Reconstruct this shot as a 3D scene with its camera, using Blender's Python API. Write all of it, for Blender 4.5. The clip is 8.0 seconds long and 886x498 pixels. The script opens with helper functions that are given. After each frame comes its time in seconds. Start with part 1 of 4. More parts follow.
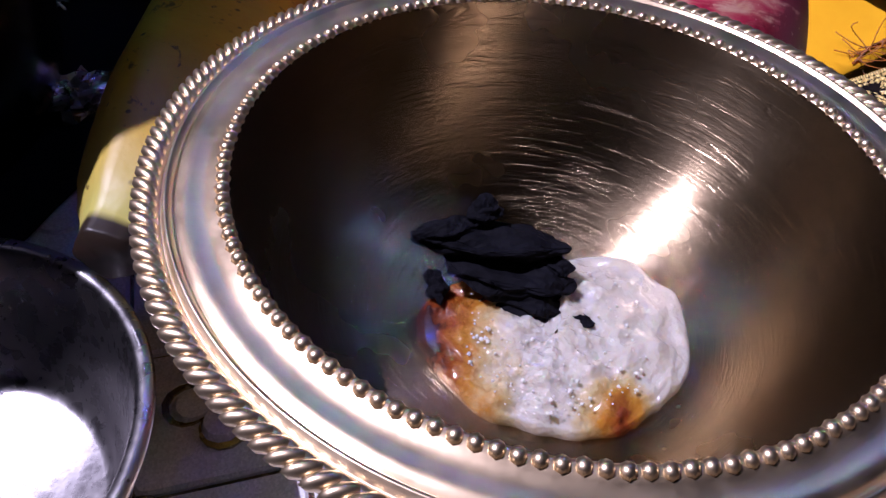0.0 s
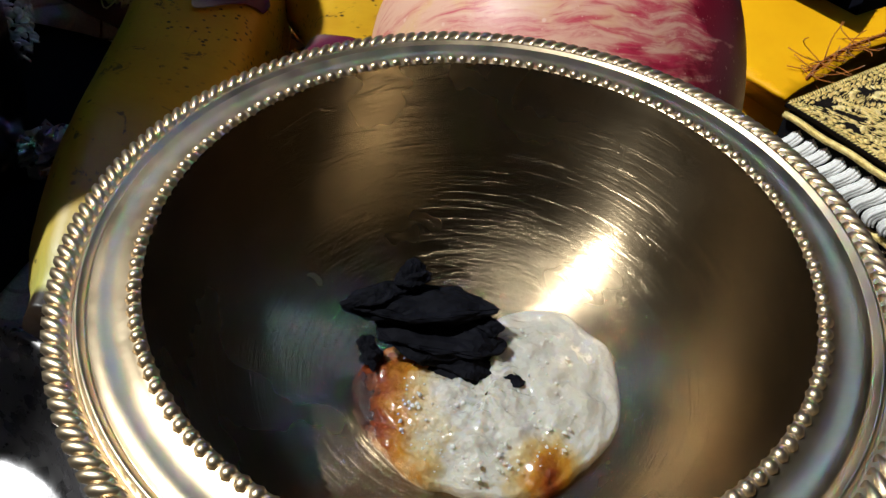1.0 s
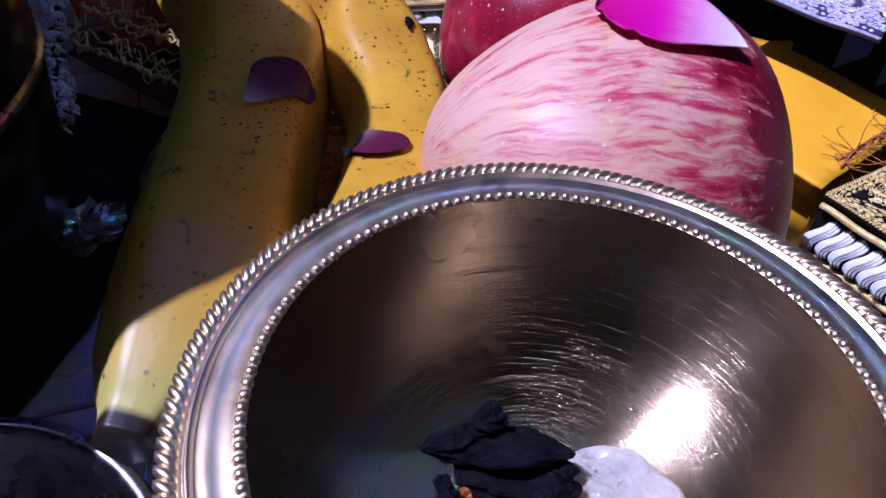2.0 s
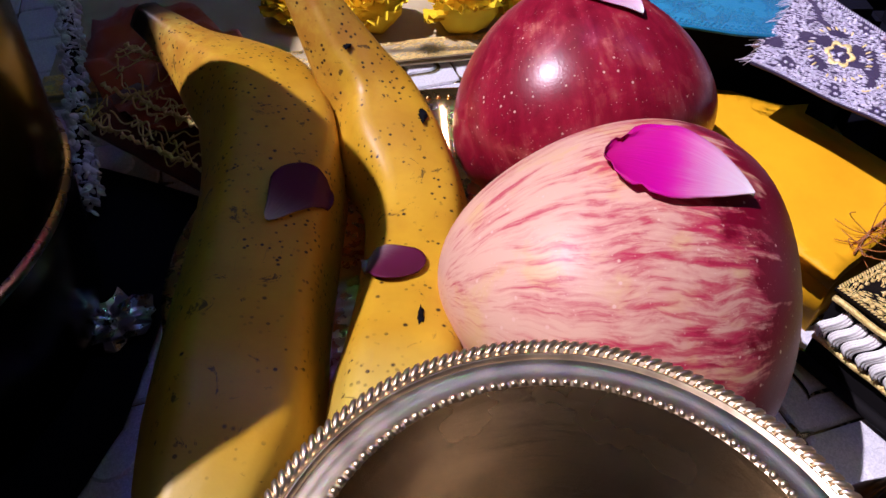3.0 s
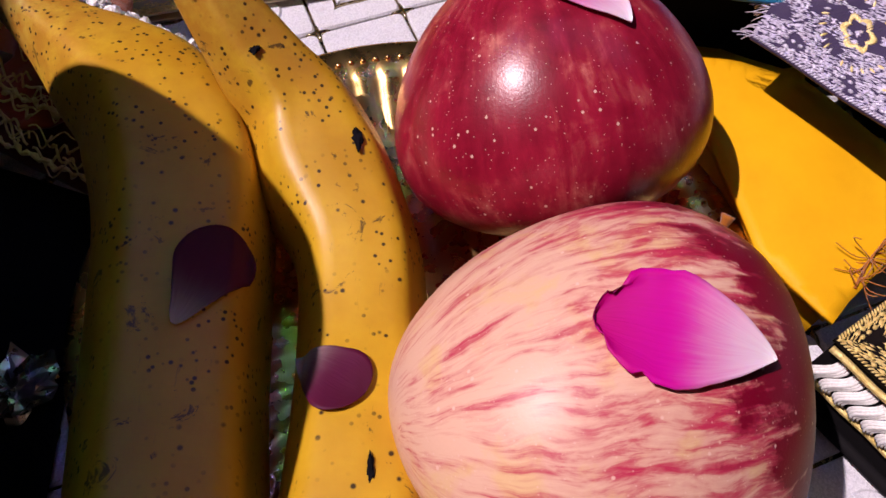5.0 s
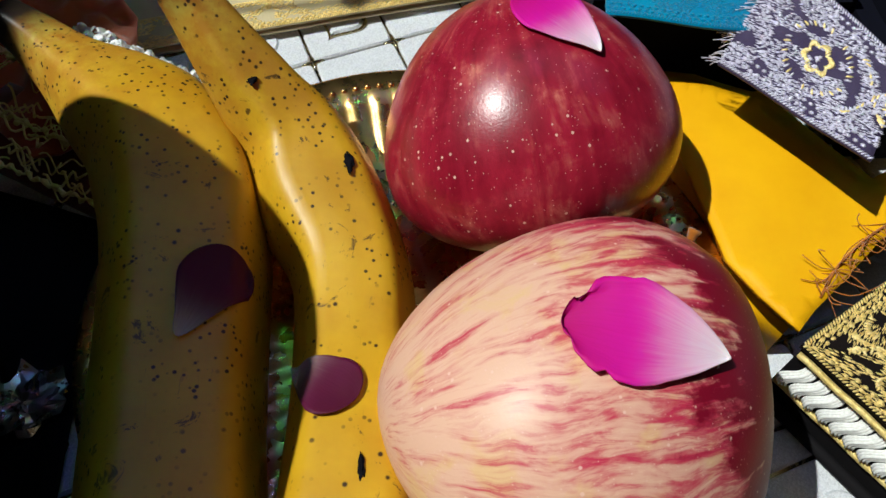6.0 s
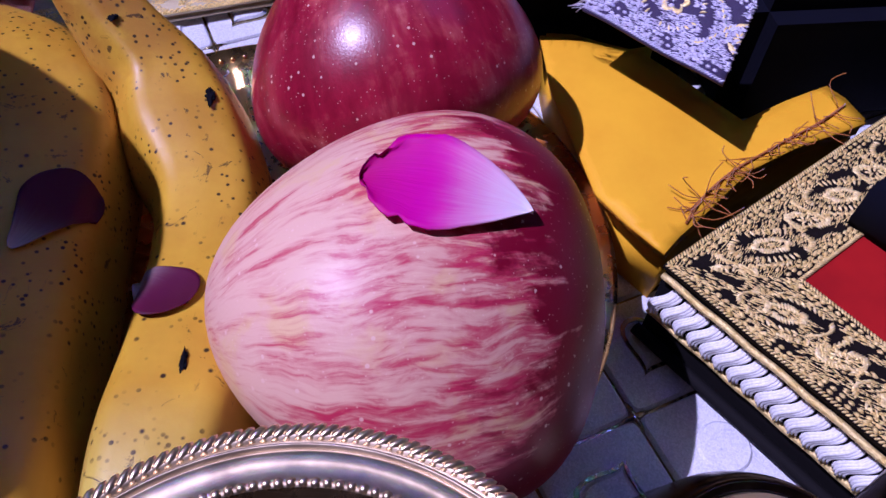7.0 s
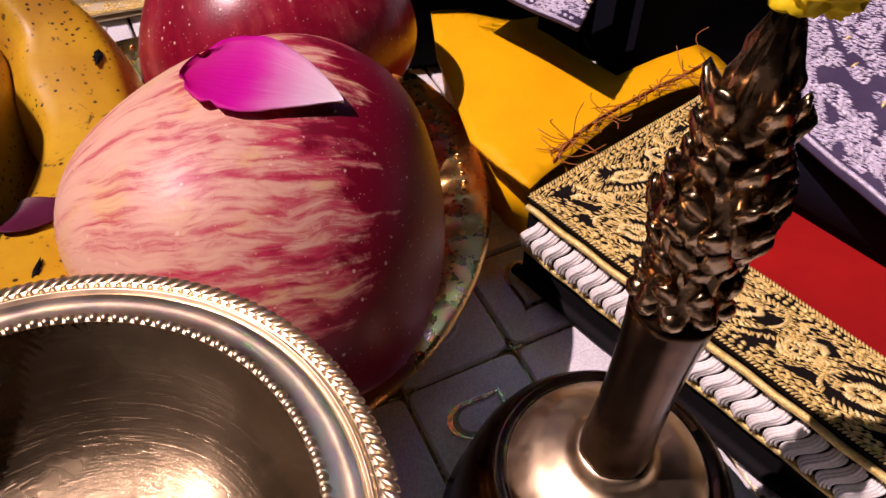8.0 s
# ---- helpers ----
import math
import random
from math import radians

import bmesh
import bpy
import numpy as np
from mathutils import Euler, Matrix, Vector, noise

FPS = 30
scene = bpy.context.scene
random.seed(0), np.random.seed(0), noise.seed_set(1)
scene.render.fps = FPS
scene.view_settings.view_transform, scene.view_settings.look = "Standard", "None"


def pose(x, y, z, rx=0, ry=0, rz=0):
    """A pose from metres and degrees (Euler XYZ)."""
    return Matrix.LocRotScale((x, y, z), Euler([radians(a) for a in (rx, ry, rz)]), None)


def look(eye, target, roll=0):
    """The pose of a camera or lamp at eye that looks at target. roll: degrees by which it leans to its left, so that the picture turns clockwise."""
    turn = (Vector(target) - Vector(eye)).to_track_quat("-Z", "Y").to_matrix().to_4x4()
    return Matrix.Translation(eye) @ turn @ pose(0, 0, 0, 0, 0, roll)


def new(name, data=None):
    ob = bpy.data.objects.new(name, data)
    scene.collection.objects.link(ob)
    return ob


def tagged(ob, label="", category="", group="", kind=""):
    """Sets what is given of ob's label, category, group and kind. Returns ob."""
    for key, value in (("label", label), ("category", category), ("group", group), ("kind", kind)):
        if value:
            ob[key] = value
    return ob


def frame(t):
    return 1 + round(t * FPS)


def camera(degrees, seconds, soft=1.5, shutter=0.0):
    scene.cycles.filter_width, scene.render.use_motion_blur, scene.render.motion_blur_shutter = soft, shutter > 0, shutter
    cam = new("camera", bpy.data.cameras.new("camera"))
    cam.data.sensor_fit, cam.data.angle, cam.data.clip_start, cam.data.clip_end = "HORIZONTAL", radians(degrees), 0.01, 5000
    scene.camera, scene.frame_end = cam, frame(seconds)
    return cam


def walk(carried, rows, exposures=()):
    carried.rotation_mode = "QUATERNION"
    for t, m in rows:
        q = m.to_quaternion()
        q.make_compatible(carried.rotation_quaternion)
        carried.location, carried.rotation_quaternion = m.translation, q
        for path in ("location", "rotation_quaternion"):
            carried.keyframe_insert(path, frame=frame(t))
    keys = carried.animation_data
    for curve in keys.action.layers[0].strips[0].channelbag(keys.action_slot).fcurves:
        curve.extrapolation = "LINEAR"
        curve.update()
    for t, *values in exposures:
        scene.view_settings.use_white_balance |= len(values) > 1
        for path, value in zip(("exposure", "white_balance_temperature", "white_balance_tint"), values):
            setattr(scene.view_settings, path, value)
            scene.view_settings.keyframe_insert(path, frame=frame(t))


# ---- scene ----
cam = camera(62.0, 8.0)
PATH = [
    (0, (0.0591, 0.0940, 0.1161), (0.077, 1.484, -1.322), 4.9),
    (0.5, (0.0654, 0.0969, 0.1140), (0.071, 1.510, -1.298), 0.8),
    (1, (0.0670, 0.0981, 0.1222), (0.081, 1.497, -1.304), 1.7),
    (1.5, (0.0635, 0.0985, 0.1225), (0.079, 1.512, -1.292), 2.0),
    (2, (0.058, 0.106, 0.133), (0.061, 1.558, -1.242), 1.9),
    (3.5, (0.058, 0.142, 0.16), (0.011, 1.447, -1.356), -2.4),
    (4, (0.06, 0.168, 0.159), (0.122, 1.285, -1.499), 0.9),
    (5.5, (0.058, 0.183, 0.173), (0.141, 1.183, -1.557), 1.9),
    (6, (0.061, 0.176, 0.175), (0.144, 1.235, -1.52), 1.1),
    (6.5, (0.073, 0.162, 0.168), (0.157, 1.278, -1.49), -0.4),
    (7, (0.086, 0.149, 0.157), (0.224, 1.358, -1.431), 1.4),
    (7.5, (0.103, 0.137, 0.153), (0.231, 1.385, -1.404), -0.3),
    (8, (0.111, 0.121, 0.147), (0.269, 1.436, -1.352), -0.4),
]
walk(cam, [(t, look(eye, target, roll)) for t, eye, target, roll in PATH],
     exposures=[(0, -0.05, 5500, 42), (0.25, -0.1, 7200, 52), (0.8, -0.15, 7200, 46), (1.0, -0.15, 6100, 4), (1.6, -0.35, 5900, 2),
                (1.8, 0.0, 4800, 46), (2.2, 0.0, 4800, 46), (3.3, 0.1, 6200, 22), (3.5, 0.15, 4750, -32), (3.8, -0.15, 5500, 2), (4.2, -0.35, 5700, 6),
                (5.3, -0.05, 6900, 44), (5.8, -0.05, 6700, 36), (6.0, -0.1, 6200, -1), (6.5, -0.38, 6000, 4), (6.7, -0.35, 6000, 10), (6.9, -0.3, 5000, 58),
                (7.5, -0.2, 5100, 50), (7.7, -0.15, 7400, 48), (8.0, -0.15, 7400, 48)])

# ---- light ----
SUN_ELEV, SUN_AZ = 60.0, 180.0          # degrees; azimuth 180: the sun stands on the -x side
world = bpy.data.worlds.new("sky")
scene.world = world
world.use_nodes = True
wn = world.node_tree.nodes
sky = wn.new("ShaderNodeTexSky")
sky.sky_type, sky.sun_disc = "NISHITA", False
sky.sun_elevation, sky.sun_rotation = radians(SUN_ELEV), radians(270)
world.node_tree.links.new(sky.outputs[0], wn["Background"].inputs[0])
wn["Background"].inputs[1].default_value = 0.05
sun_dir = Vector((math.cos(radians(SUN_AZ)) * math.cos(radians(SUN_ELEV)), math.sin(radians(SUN_AZ)) * math.cos(radians(SUN_ELEV)), math.sin(radians(SUN_ELEV))))
sun = new("sun", bpy.data.lights.new("sun", "SUN"))
sun.data.energy, sun.data.angle, sun.data.color = 4.4, radians(0.6), (1.0, 0.975, 0.94)
sun.matrix_world = look(sun_dir * 2, (0, 0, 0))
win_light = new("window_light", bpy.data.lights.new("window_light", "AREA"))
win_light.data.shape, win_light.data.size, win_light.data.size_y = "RECTANGLE", 1.5, 1.25
win_light.data.energy, win_light.data.color = 0.8, (0.92, 0.96, 1.0)
win_light.matrix_world = look((-0.97, 0.25, 1.78), (0.0, 0.25, 1.0))

# ---- node helpers ----
def mat(name):
    m = bpy.data.materials.new(name)
    m.use_nodes = True
    nt = m.node_tree
    return m, nt, nt.nodes["Principled BSDF"]


def N(nt, kind, **kw):
    n = nt.nodes.new("ShaderNode" + kind)
    for k, v in kw.items():
        n.inputs[k.replace("_", " ")].default_value = v
    return n


def L(nt, a, b):
    nt.links.new(a, b)


def ramp(nt, fac, stops, interp="LINEAR"):
    r = nt.nodes.new("ShaderNodeValToRGB")
    r.color_ramp.interpolation = interp
    el = r.color_ramp.elements
    while len(el) < len(stops):
        el.new(0.5)
    for e, (p, c) in zip(el, stops):
        e.position, e.color = p, (*c, 1) if len(c) == 3 else c
    L(nt, fac, r.inputs[0])
    return r.outputs[0]


def grey(v):
    return (v, v, v)


def coords(nt, scale=(1, 1, 1), rot=(0, 0, 0)):
    tc = nt.nodes.new("ShaderNodeTexCoord")
    mp = nt.nodes.new("ShaderNodeMapping")
    mp.inputs["Scale"].default_value = scale
    mp.inputs["Rotation"].default_value = rot
    L(nt, tc.outputs["Object"], mp.inputs[0])
    return mp.outputs[0]


def noise_tex(nt, vec, scale, detail=3.0, rough=0.55, dist=0.0):
    n = N(nt, "TexNoise", Scale=scale, Detail=detail, Roughness=rough, Distortion=dist)
    L(nt, vec, n.inputs["Vector"])
    return n.outputs["Fac"]


def voro(nt, vec, scale, feature="F1", rand=1.0):
    n = N(nt, "TexVoronoi", Scale=scale, Randomness=rand)
    n.feature = feature
    L(nt, vec, n.inputs["Vector"])
    return n


def mix(nt, fac, a, b, mode="MIX"):
    n = nt.nodes.new("ShaderNodeMix")
    n.data_type, n.blend_type = "RGBA", mode
    for sock, v in ((n.inputs[0], fac), (n.inputs[6], a), (n.inputs[7], b)):
        if isinstance(v, (int, float)):
            sock.default_value = v
        elif isinstance(v, tuple):
            sock.default_value = (*v, 1)
        else:
            L(nt, v, sock)
    return n.outputs[2]


def calc(nt, op, a, b=0.0):
    n = nt.nodes.new("ShaderNodeMath")
    n.operation = op
    for s, v in zip(n.inputs, (a, b)):
        if isinstance(v, (int, float)):
            s.default_value = v
        else:
            L(nt, v, s)
    return n.outputs[0]


def bump(nt, p, height, strength, dist):
    b = N(nt, "Bump", Strength=strength, Distance=dist)
    L(nt, height, b.inputs["Height"])
    L(nt, b.outputs[0], p.inputs["Normal"])


def setp(p, **kw):
    for k, v in kw.items():
        p.inputs[k.replace("_", " ")].default_value = (*v, 1) if isinstance(v, tuple) else v


# ---- materials ----
def metal(name, col, col2, rough, scale=300.0, bumpy=0.15, ringed=False, metallic=1.0):
    m, nt, p = mat(name)
    v = coords(nt)
    f = noise_tex(nt, v, scale * 0.25, 4, 0.6)
    L(nt, ramp(nt, f, [(0.3, col2), (0.6, col)]), p.inputs["Base Color"])
    f2 = noise_tex(nt, v, scale, 3)
    L(nt, ramp(nt, f2, [(0.3, grey(rough * 0.88)), (0.75, grey(min(1, rough * 1.25)))]), p.inputs["Roughness"])
    p.inputs["Metallic"].default_value = metallic
    if ringed:
        sep = nt.nodes.new("ShaderNodeSeparateXYZ")
        L(nt, v, sep.inputs[0])
        r = calc(nt, "SQRT", calc(nt, "ADD", calc(nt, "MULTIPLY", sep.outputs[0], sep.outputs[0]), calc(nt, "MULTIPLY", sep.outputs[1], sep.outputs[1])))
        ang = nt.nodes.new("ShaderNodeMath")
        ang.operation = "ARCTAN2"
        L(nt, sep.outputs[1], ang.inputs[0]), L(nt, sep.outputs[0], ang.inputs[1])
        cx = nt.nodes.new("ShaderNodeCombineXYZ")
        L(nt, calc(nt, "MULTIPLY", r, 4600.0), cx.inputs[0]), L(nt, calc(nt, "MULTIPLY", ang.outputs[0], 2.2), cx.inputs[1])
        rings = noise_tex(nt, cx.outputs[0], 1.0, 4, 0.7)
        scr = nt.nodes.new("ShaderNodeCombineXYZ")
        L(nt, calc(nt, "MULTIPLY", r, 2800.0), scr.inputs[0]), L(nt, calc(nt, "MULTIPLY", ang.outputs[0], 1.4), scr.inputs[1])
        lines = ramp(nt, noise_tex(nt, scr.outputs[0], 1.0, 2, 0.6, 0.4), [(0.56, grey(0.0)), (0.585, grey(1.0)), (0.61, grey(0.0))])
        bump(nt, p, mix(nt, 0.22, rings, lines), bumpy, 0.0003)
        t = nt.nodes.new("ShaderNodeTangent")
        t.direction_type, t.axis = "RADIAL", "Z"
        L(nt, t.outputs[0], p.inputs["Tangent"])
        p.inputs["Anisotropic"].default_value = 0.9
        p.inputs["Anisotropic Rotation"].default_value = 0.25
    else:
        bump(nt, p, f2, bumpy, 0.0004)
    return m


# basin brass takes the hollow's shade in its colour, so darker than the rim
BRASS_IN = metal("brushed_brass_shaded", (0.31, 0.235, 0.145), (0.26, 0.19, 0.11), 0.24, 60, 0.42, True)
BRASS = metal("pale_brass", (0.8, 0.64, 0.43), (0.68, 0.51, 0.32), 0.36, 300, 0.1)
BRASS_DARK = metal("aged_brass", (0.13, 0.075, 0.04), (0.045, 0.022, 0.012), 0.22, 400, 0.12)
BRASS_ORN = metal("cast_brass", (0.52, 0.37, 0.22), (0.12, 0.065, 0.03), 0.24, 500, 0.2)
GOLD_PLATE = metal("gold_plate", (0.8, 0.52, 0.2), (0.66, 0.4, 0.13), 0.27, 250, 0.1)
STEEL = metal("steel", (0.52, 0.5, 0.5), (0.4, 0.38, 0.4), 0.27, 320, 0.12)
POT = metal("dark_copper", (0.05, 0.04, 0.045), (0.02, 0.018, 0.02), 0.2, 200, 0.1)
GOLD_THREAD = metal("gold_thread", (0.95, 0.74, 0.3), (0.75, 0.52, 0.14), 0.5, 2500, 0.8, False, 0.55)
GOLD_BRIGHT = metal("bright_gold_thread", (1.0, 0.82, 0.4), (0.85, 0.62, 0.2), 0.5, 2500, 0.6, False, 0.55)
LILAC_THREAD = metal("lilac_thread", (0.74, 0.7, 0.82), (0.5, 0.46, 0.58), 0.5, 2500, 0.6, False, 0.55)
SILVER_THREAD = metal("silver_thread", (0.95, 0.94, 0.92), (0.75, 0.74, 0.72), 0.48, 2500, 0.8, False, 0.55)
SILK, nt, p = mat("white_silk_thread")
v = coords(nt)
sk = noise_tex(nt, v, 1400, 3, 0.6)
L(nt, ramp(nt, sk, [(0.3, (0.74, 0.72, 0.69)), (0.65, (0.9, 0.89, 0.87))]), p.inputs["Base Color"])
setp(p, Roughness=0.32, Specular_IOR_Level=0.6, Sheen_Weight=0.2)
bump(nt, p, sk, 0.3, 0.0002)
BLACK_THREAD, nt, p = mat("black_thread")
setp(p, Base_Color=(0.008, 0.007, 0.008), Roughness=0.8, Specular_IOR_Level=0.1)


def apple_skin(name, deep, mid, pale, gold, blush_dir, blush_mid, stripe, side, patch, deep_at):
    """Stripes run from stem to blossom end (the local z axis); the blush covers one side."""
    m, nt, p = mat(name)
    v = coords(nt)
    nv = nt.nodes.new("ShaderNodeVectorMath")
    nv.operation = "NORMALIZE"
    L(nt, v, nv.inputs[0])
    wob = N(nt, "TexNoise", Scale=3.0, Detail=2.0)
    L(nt, nv.outputs[0], wob.inputs["Vector"])
    bent = nt.nodes.new("ShaderNodeSeparateXYZ")
    L(nt, mix(nt, 0.12, nv.outputs[0], wob.outputs["Color"], "ADD"), bent.inputs[0])
    rad_ = calc(nt, "ADD", calc(nt, "SQRT", calc(nt, "ADD", calc(nt, "MULTIPLY", bent.outputs[0], bent.outputs[0]), calc(nt, "MULTIPLY", bent.outputs[1], bent.outputs[1]))), 0.06)
    cx, cy = calc(nt, "DIVIDE", bent.outputs[0], rad_), calc(nt, "DIVIDE", bent.outputs[1], rad_)

    def streaks(around, lengthwise, dist):
        c = nt.nodes.new("ShaderNodeCombineXYZ")
        for sock, val, k in zip(c.inputs, (cx, cy, bent.outputs[2]), (around, around, lengthwise)):
            L(nt, calc(nt, "MULTIPLY", val, k), sock)
        return noise_tex(nt, c.outputs[0], 1.0, 5, 0.62, dist)
    s1, s2 = streaks(8.0, 1.6, 0.3), streaks(24.0, 4.5, 0.5)
    big = noise_tex(nt, nv.outputs[0], 2.6, 6, 0.62, 0.6)
    dot = nt.nodes.new("ShaderNodeVectorMath")
    dot.operation = "DOT_PRODUCT"
    L(nt, nv.outputs[0], dot.inputs[0])
    dot.inputs[1].default_value = blush_dir
    # blush amount: side + large patches + stripes
    a = calc(nt, "ADD", calc(nt, "MULTIPLY", dot.outputs["Value"], side), calc(nt, "MULTIPLY", calc(nt, "SUBTRACT", big, 0.5), patch))
    a = calc(nt, "ADD", a, calc(nt, "MULTIPLY", calc(nt, "SUBTRACT", s1, 0.5), stripe))
    a = calc(nt, "ADD", a, calc(nt, "MULTIPLY", calc(nt, "SUBTRACT", s2, 0.5), stripe * 1.05))
    a = calc(nt, "ADD", a, blush_mid)
    ground = mix(nt, ramp(nt, noise_tex(nt, nv.outputs[0], 3.4, 4, 0.6, 0.4), [(0.54, grey(0.0)), (0.66, grey(0.6))]), pale, gold)
    col = mix(nt, ramp(nt, a, [(0.22, grey(0.05)), (0.46, grey(0.3)), (0.62, grey(0.75)), (0.8, grey(1.0))]), ground, mid)
    far = calc(nt, "ADD", calc(nt, "MULTIPLY", dot.outputs["Value"], 0.5), calc(nt, "MULTIPLY", calc(nt, "SUBTRACT", calc(nt, "ADD", s1, big), 1.0), 0.7))
    col = mix(nt, ramp(nt, far, [(deep_at, grey(0.0)), (deep_at + 0.42, grey(1.0))]), col, deep)
    vo = voro(nt, nv.outputs[0], 13.0)
    keep = ramp(nt, vo.outputs["Color"], [(0.5, grey(0)), (0.55, grey(0.8))])
    spot = ramp(nt, vo.outputs["Distance"], [(0.085, grey(1)), (0.14, grey(0))])
    vo2 = voro(nt, nv.outputs[0], 30.0)
    spot2 = ramp(nt, vo2.outputs["Distance"], [(0.06, grey(0.55)), (0.15, grey(0))])
    sp = mix(nt, 1.0, mix(nt, 1.0, spot, keep, "MULTIPLY"), spot2, "ADD")
    L(nt, mix(nt, sp, col, (0.78, 0.5, 0.4)), p.inputs["Base Color"])
    setp(p, Roughness=0.44, Specular_IOR_Level=0.35, Coat_Weight=0.05, Coat_Roughness=0.3, Subsurface_Weight=0.0, Subsurface_Scale=0.004)
    p.inputs["Subsurface Radius"].default_value = (1.0, 0.35, 0.2)
    bump(nt, p, mix(nt, 0.25, noise_tex(nt, nv.outputs[0], 60, 3), sp), 0.08, 0.0006)
    return m


# the apple's own blush, deepened where its right flank lies in shade
red_side = Vector((0.96, 0.08, -0.08)).to_track_quat("Z", "Y").inverted() @ Vector((0.95, 0.1, -0.28)).normalized()
APPLE_A = apple_skin("striped_apple_skin", (0.2, 0.002, 0.018), (0.5, 0.032, 0.075), (0.74, 0.45, 0.32), (0.72, 0.48, 0.19), red_side, 0.65, 1.4, 0.40, 0.75, -0.32)
APPLE_B = apple_skin("red_apple_skin", (0.17, 0.003, 0.014), (0.34, 0.013, 0.036), (0.56, 0.17, 0.13), (0.52, 0.16, 0.09), (0.2, 0.2, 0.2), 0.8, 0.55, 0.25, 1.9, -0.1)
APPLE_B.node_tree.nodes["Principled BSDF"].inputs["Roughness"].default_value = 0.29

BANANA, nt, p = mat("banana_skin")
v = coords(nt)
tc = nt.nodes.new("ShaderNodeUVMap")
sep = nt.nodes.new("ShaderNodeSeparateXYZ")
L(nt, tc.outputs[0], sep.inputs[0])
along = sep.outputs[0]
base = ramp(nt, noise_tex(nt, v, 55, 4, 0.6), [(0.3, (0.5, 0.255, 0.008)), (0.7, (0.64, 0.37, 0.014))])
green = ramp(nt, along, [(0.02, grey(0.9)), (0.16, grey(0.15)), (0.3, grey(0.0)), (0.72, grey(0.0)), (0.9, grey(0.8))])
base = mix(nt, green, base, (0.5, 0.5, 0.13))
# brown blotches of the neck, thickened to darken it the way shade does
neck = calc(nt, "MULTIPLY", ramp(nt, along, [(0.1, grey(1.0)), (0.42, grey(0.0))]), ramp(nt, noise_tex(nt, v, 130, 5, 0.7), [(0.34, grey(0.0)), (0.58, grey(0.9))]))
base = mix(nt, neck, base, (0.4, 0.15, 0.012))
str_v = nt.nodes.new("ShaderNodeCombineXYZ")
L(nt, calc(nt, "MULTIPLY", along, 26.0), str_v.inputs[0]), L(nt, calc(nt, "MULTIPLY", sep.outputs[1], 55.0), str_v.inputs[1])
scuff = ramp(nt, noise_tex(nt, str_v.outputs[0], 1.0, 5, 0.7, 0.6), [(0.66, grey(0)), (0.74, grey(0.75))])
base = mix(nt, scuff, base, (0.2, 0.1, 0.02))
vs = voro(nt, v, 520)
sp1 = ramp(nt, vs.outputs["Distance"], [(0.16, grey(1.0)), (0.26, grey(0))])
kp = ramp(nt, calc(nt, "ADD", noise_tex(nt, v, 75, 2), calc(nt, "MULTIPLY", calc(nt, "SUBTRACT", 0.42, along), 0.3)), [(0.42, grey(0)), (0.54, grey(1))])
vs2 = voro(nt, v, 230)
sp2 = ramp(nt, vs2.outputs["Distance"], [(0.07, grey(1)), (0.14, grey(0))])
kp2 = ramp(nt, noise_tex(nt, v, 48, 3), [(0.40, grey(0)), (0.5, grey(1))])
spk = mix(nt, 1.0, mix(nt, 1.0, sp1, kp, "MULTIPLY"), mix(nt, 1.0, sp2, kp2, "MULTIPLY"), "ADD")
base = mix(nt, spk, base, (0.035, 0.014, 0.004))
mark = ramp(nt, noise_tex(nt, v, 105, 5, 0.7, 1.2), [(0.63, grey(0)), (0.67, grey(0.85))])
base = mix(nt, mark, base, (0.05, 0.022, 0.008))
# black stem end and tip, the former stretched to shade the neck
ends = ramp(nt, along, [(0.05, grey(1)), (0.13, grey(0)), (0.925, grey(0)), (0.95, grey(1))])
base = mix(nt, ends, base, (0.022, 0.013, 0.008))
L(nt, base, p.inputs["Base Color"])
setp(p, Roughness=0.42, Subsurface_Weight=0.06, Subsurface_Scale=0.003, Specular_IOR_Level=0.4)
p.inputs["Subsurface Radius"].default_value = (1.0, 0.6, 0.1)
bump(nt, p, noise_tex(nt, v, 500, 4, 0.6), 0.12, 0.0005)


def petal_mat(name, tip, body, dark, start=0.52):
    m, nt, p = mat(name)
    u = nt.nodes.new("ShaderNodeUVMap")
    s = nt.nodes.new("ShaderNodeSeparateXYZ")
    L(nt, u.outputs[0], s.inputs[0])
    vn = nt.nodes.new("ShaderNodeCombineXYZ")
    L(nt, calc(nt, "MULTIPLY", s.outputs[0], 3.0), vn.inputs[0]), L(nt, calc(nt, "MULTIPLY", s.outputs[1], 26.0), vn.inputs[1])
    vein = noise_tex(nt, vn.outputs[0], 1.0, 3)
    pos = calc(nt, "ADD", s.outputs[0], calc(nt, "MULTIPLY", calc(nt, "SUBTRACT", vein, 0.5), 0.16))
    L(nt, ramp(nt, pos, [(0.0, dark), (0.34, body), (start, body), (min(1.0, start + 0.36), tip)], "B_SPLINE"), p.inputs["Base Color"])
    setp(p, Roughness=0.62, Specular_IOR_Level=0.25, Subsurface_Weight=0.1, Subsurface_Scale=0.002)
    bump(nt, p, vein, 0.15, 0.0004)
    return m


PETAL = petal_mat("rose_petal", (0.84, 0.72, 0.76), (0.62, 0.0, 0.3), (0.4, 0.0, 0.1), 0.56)
# copy for petals in shadow, with that shade mixed into the colour
PETAL_SHADED = petal_mat("shaded_rose_petal", (0.55, 0.48, 0.42), (0.085, 0.003, 0.03), (0.06, 0.002, 0.016), 0.7)

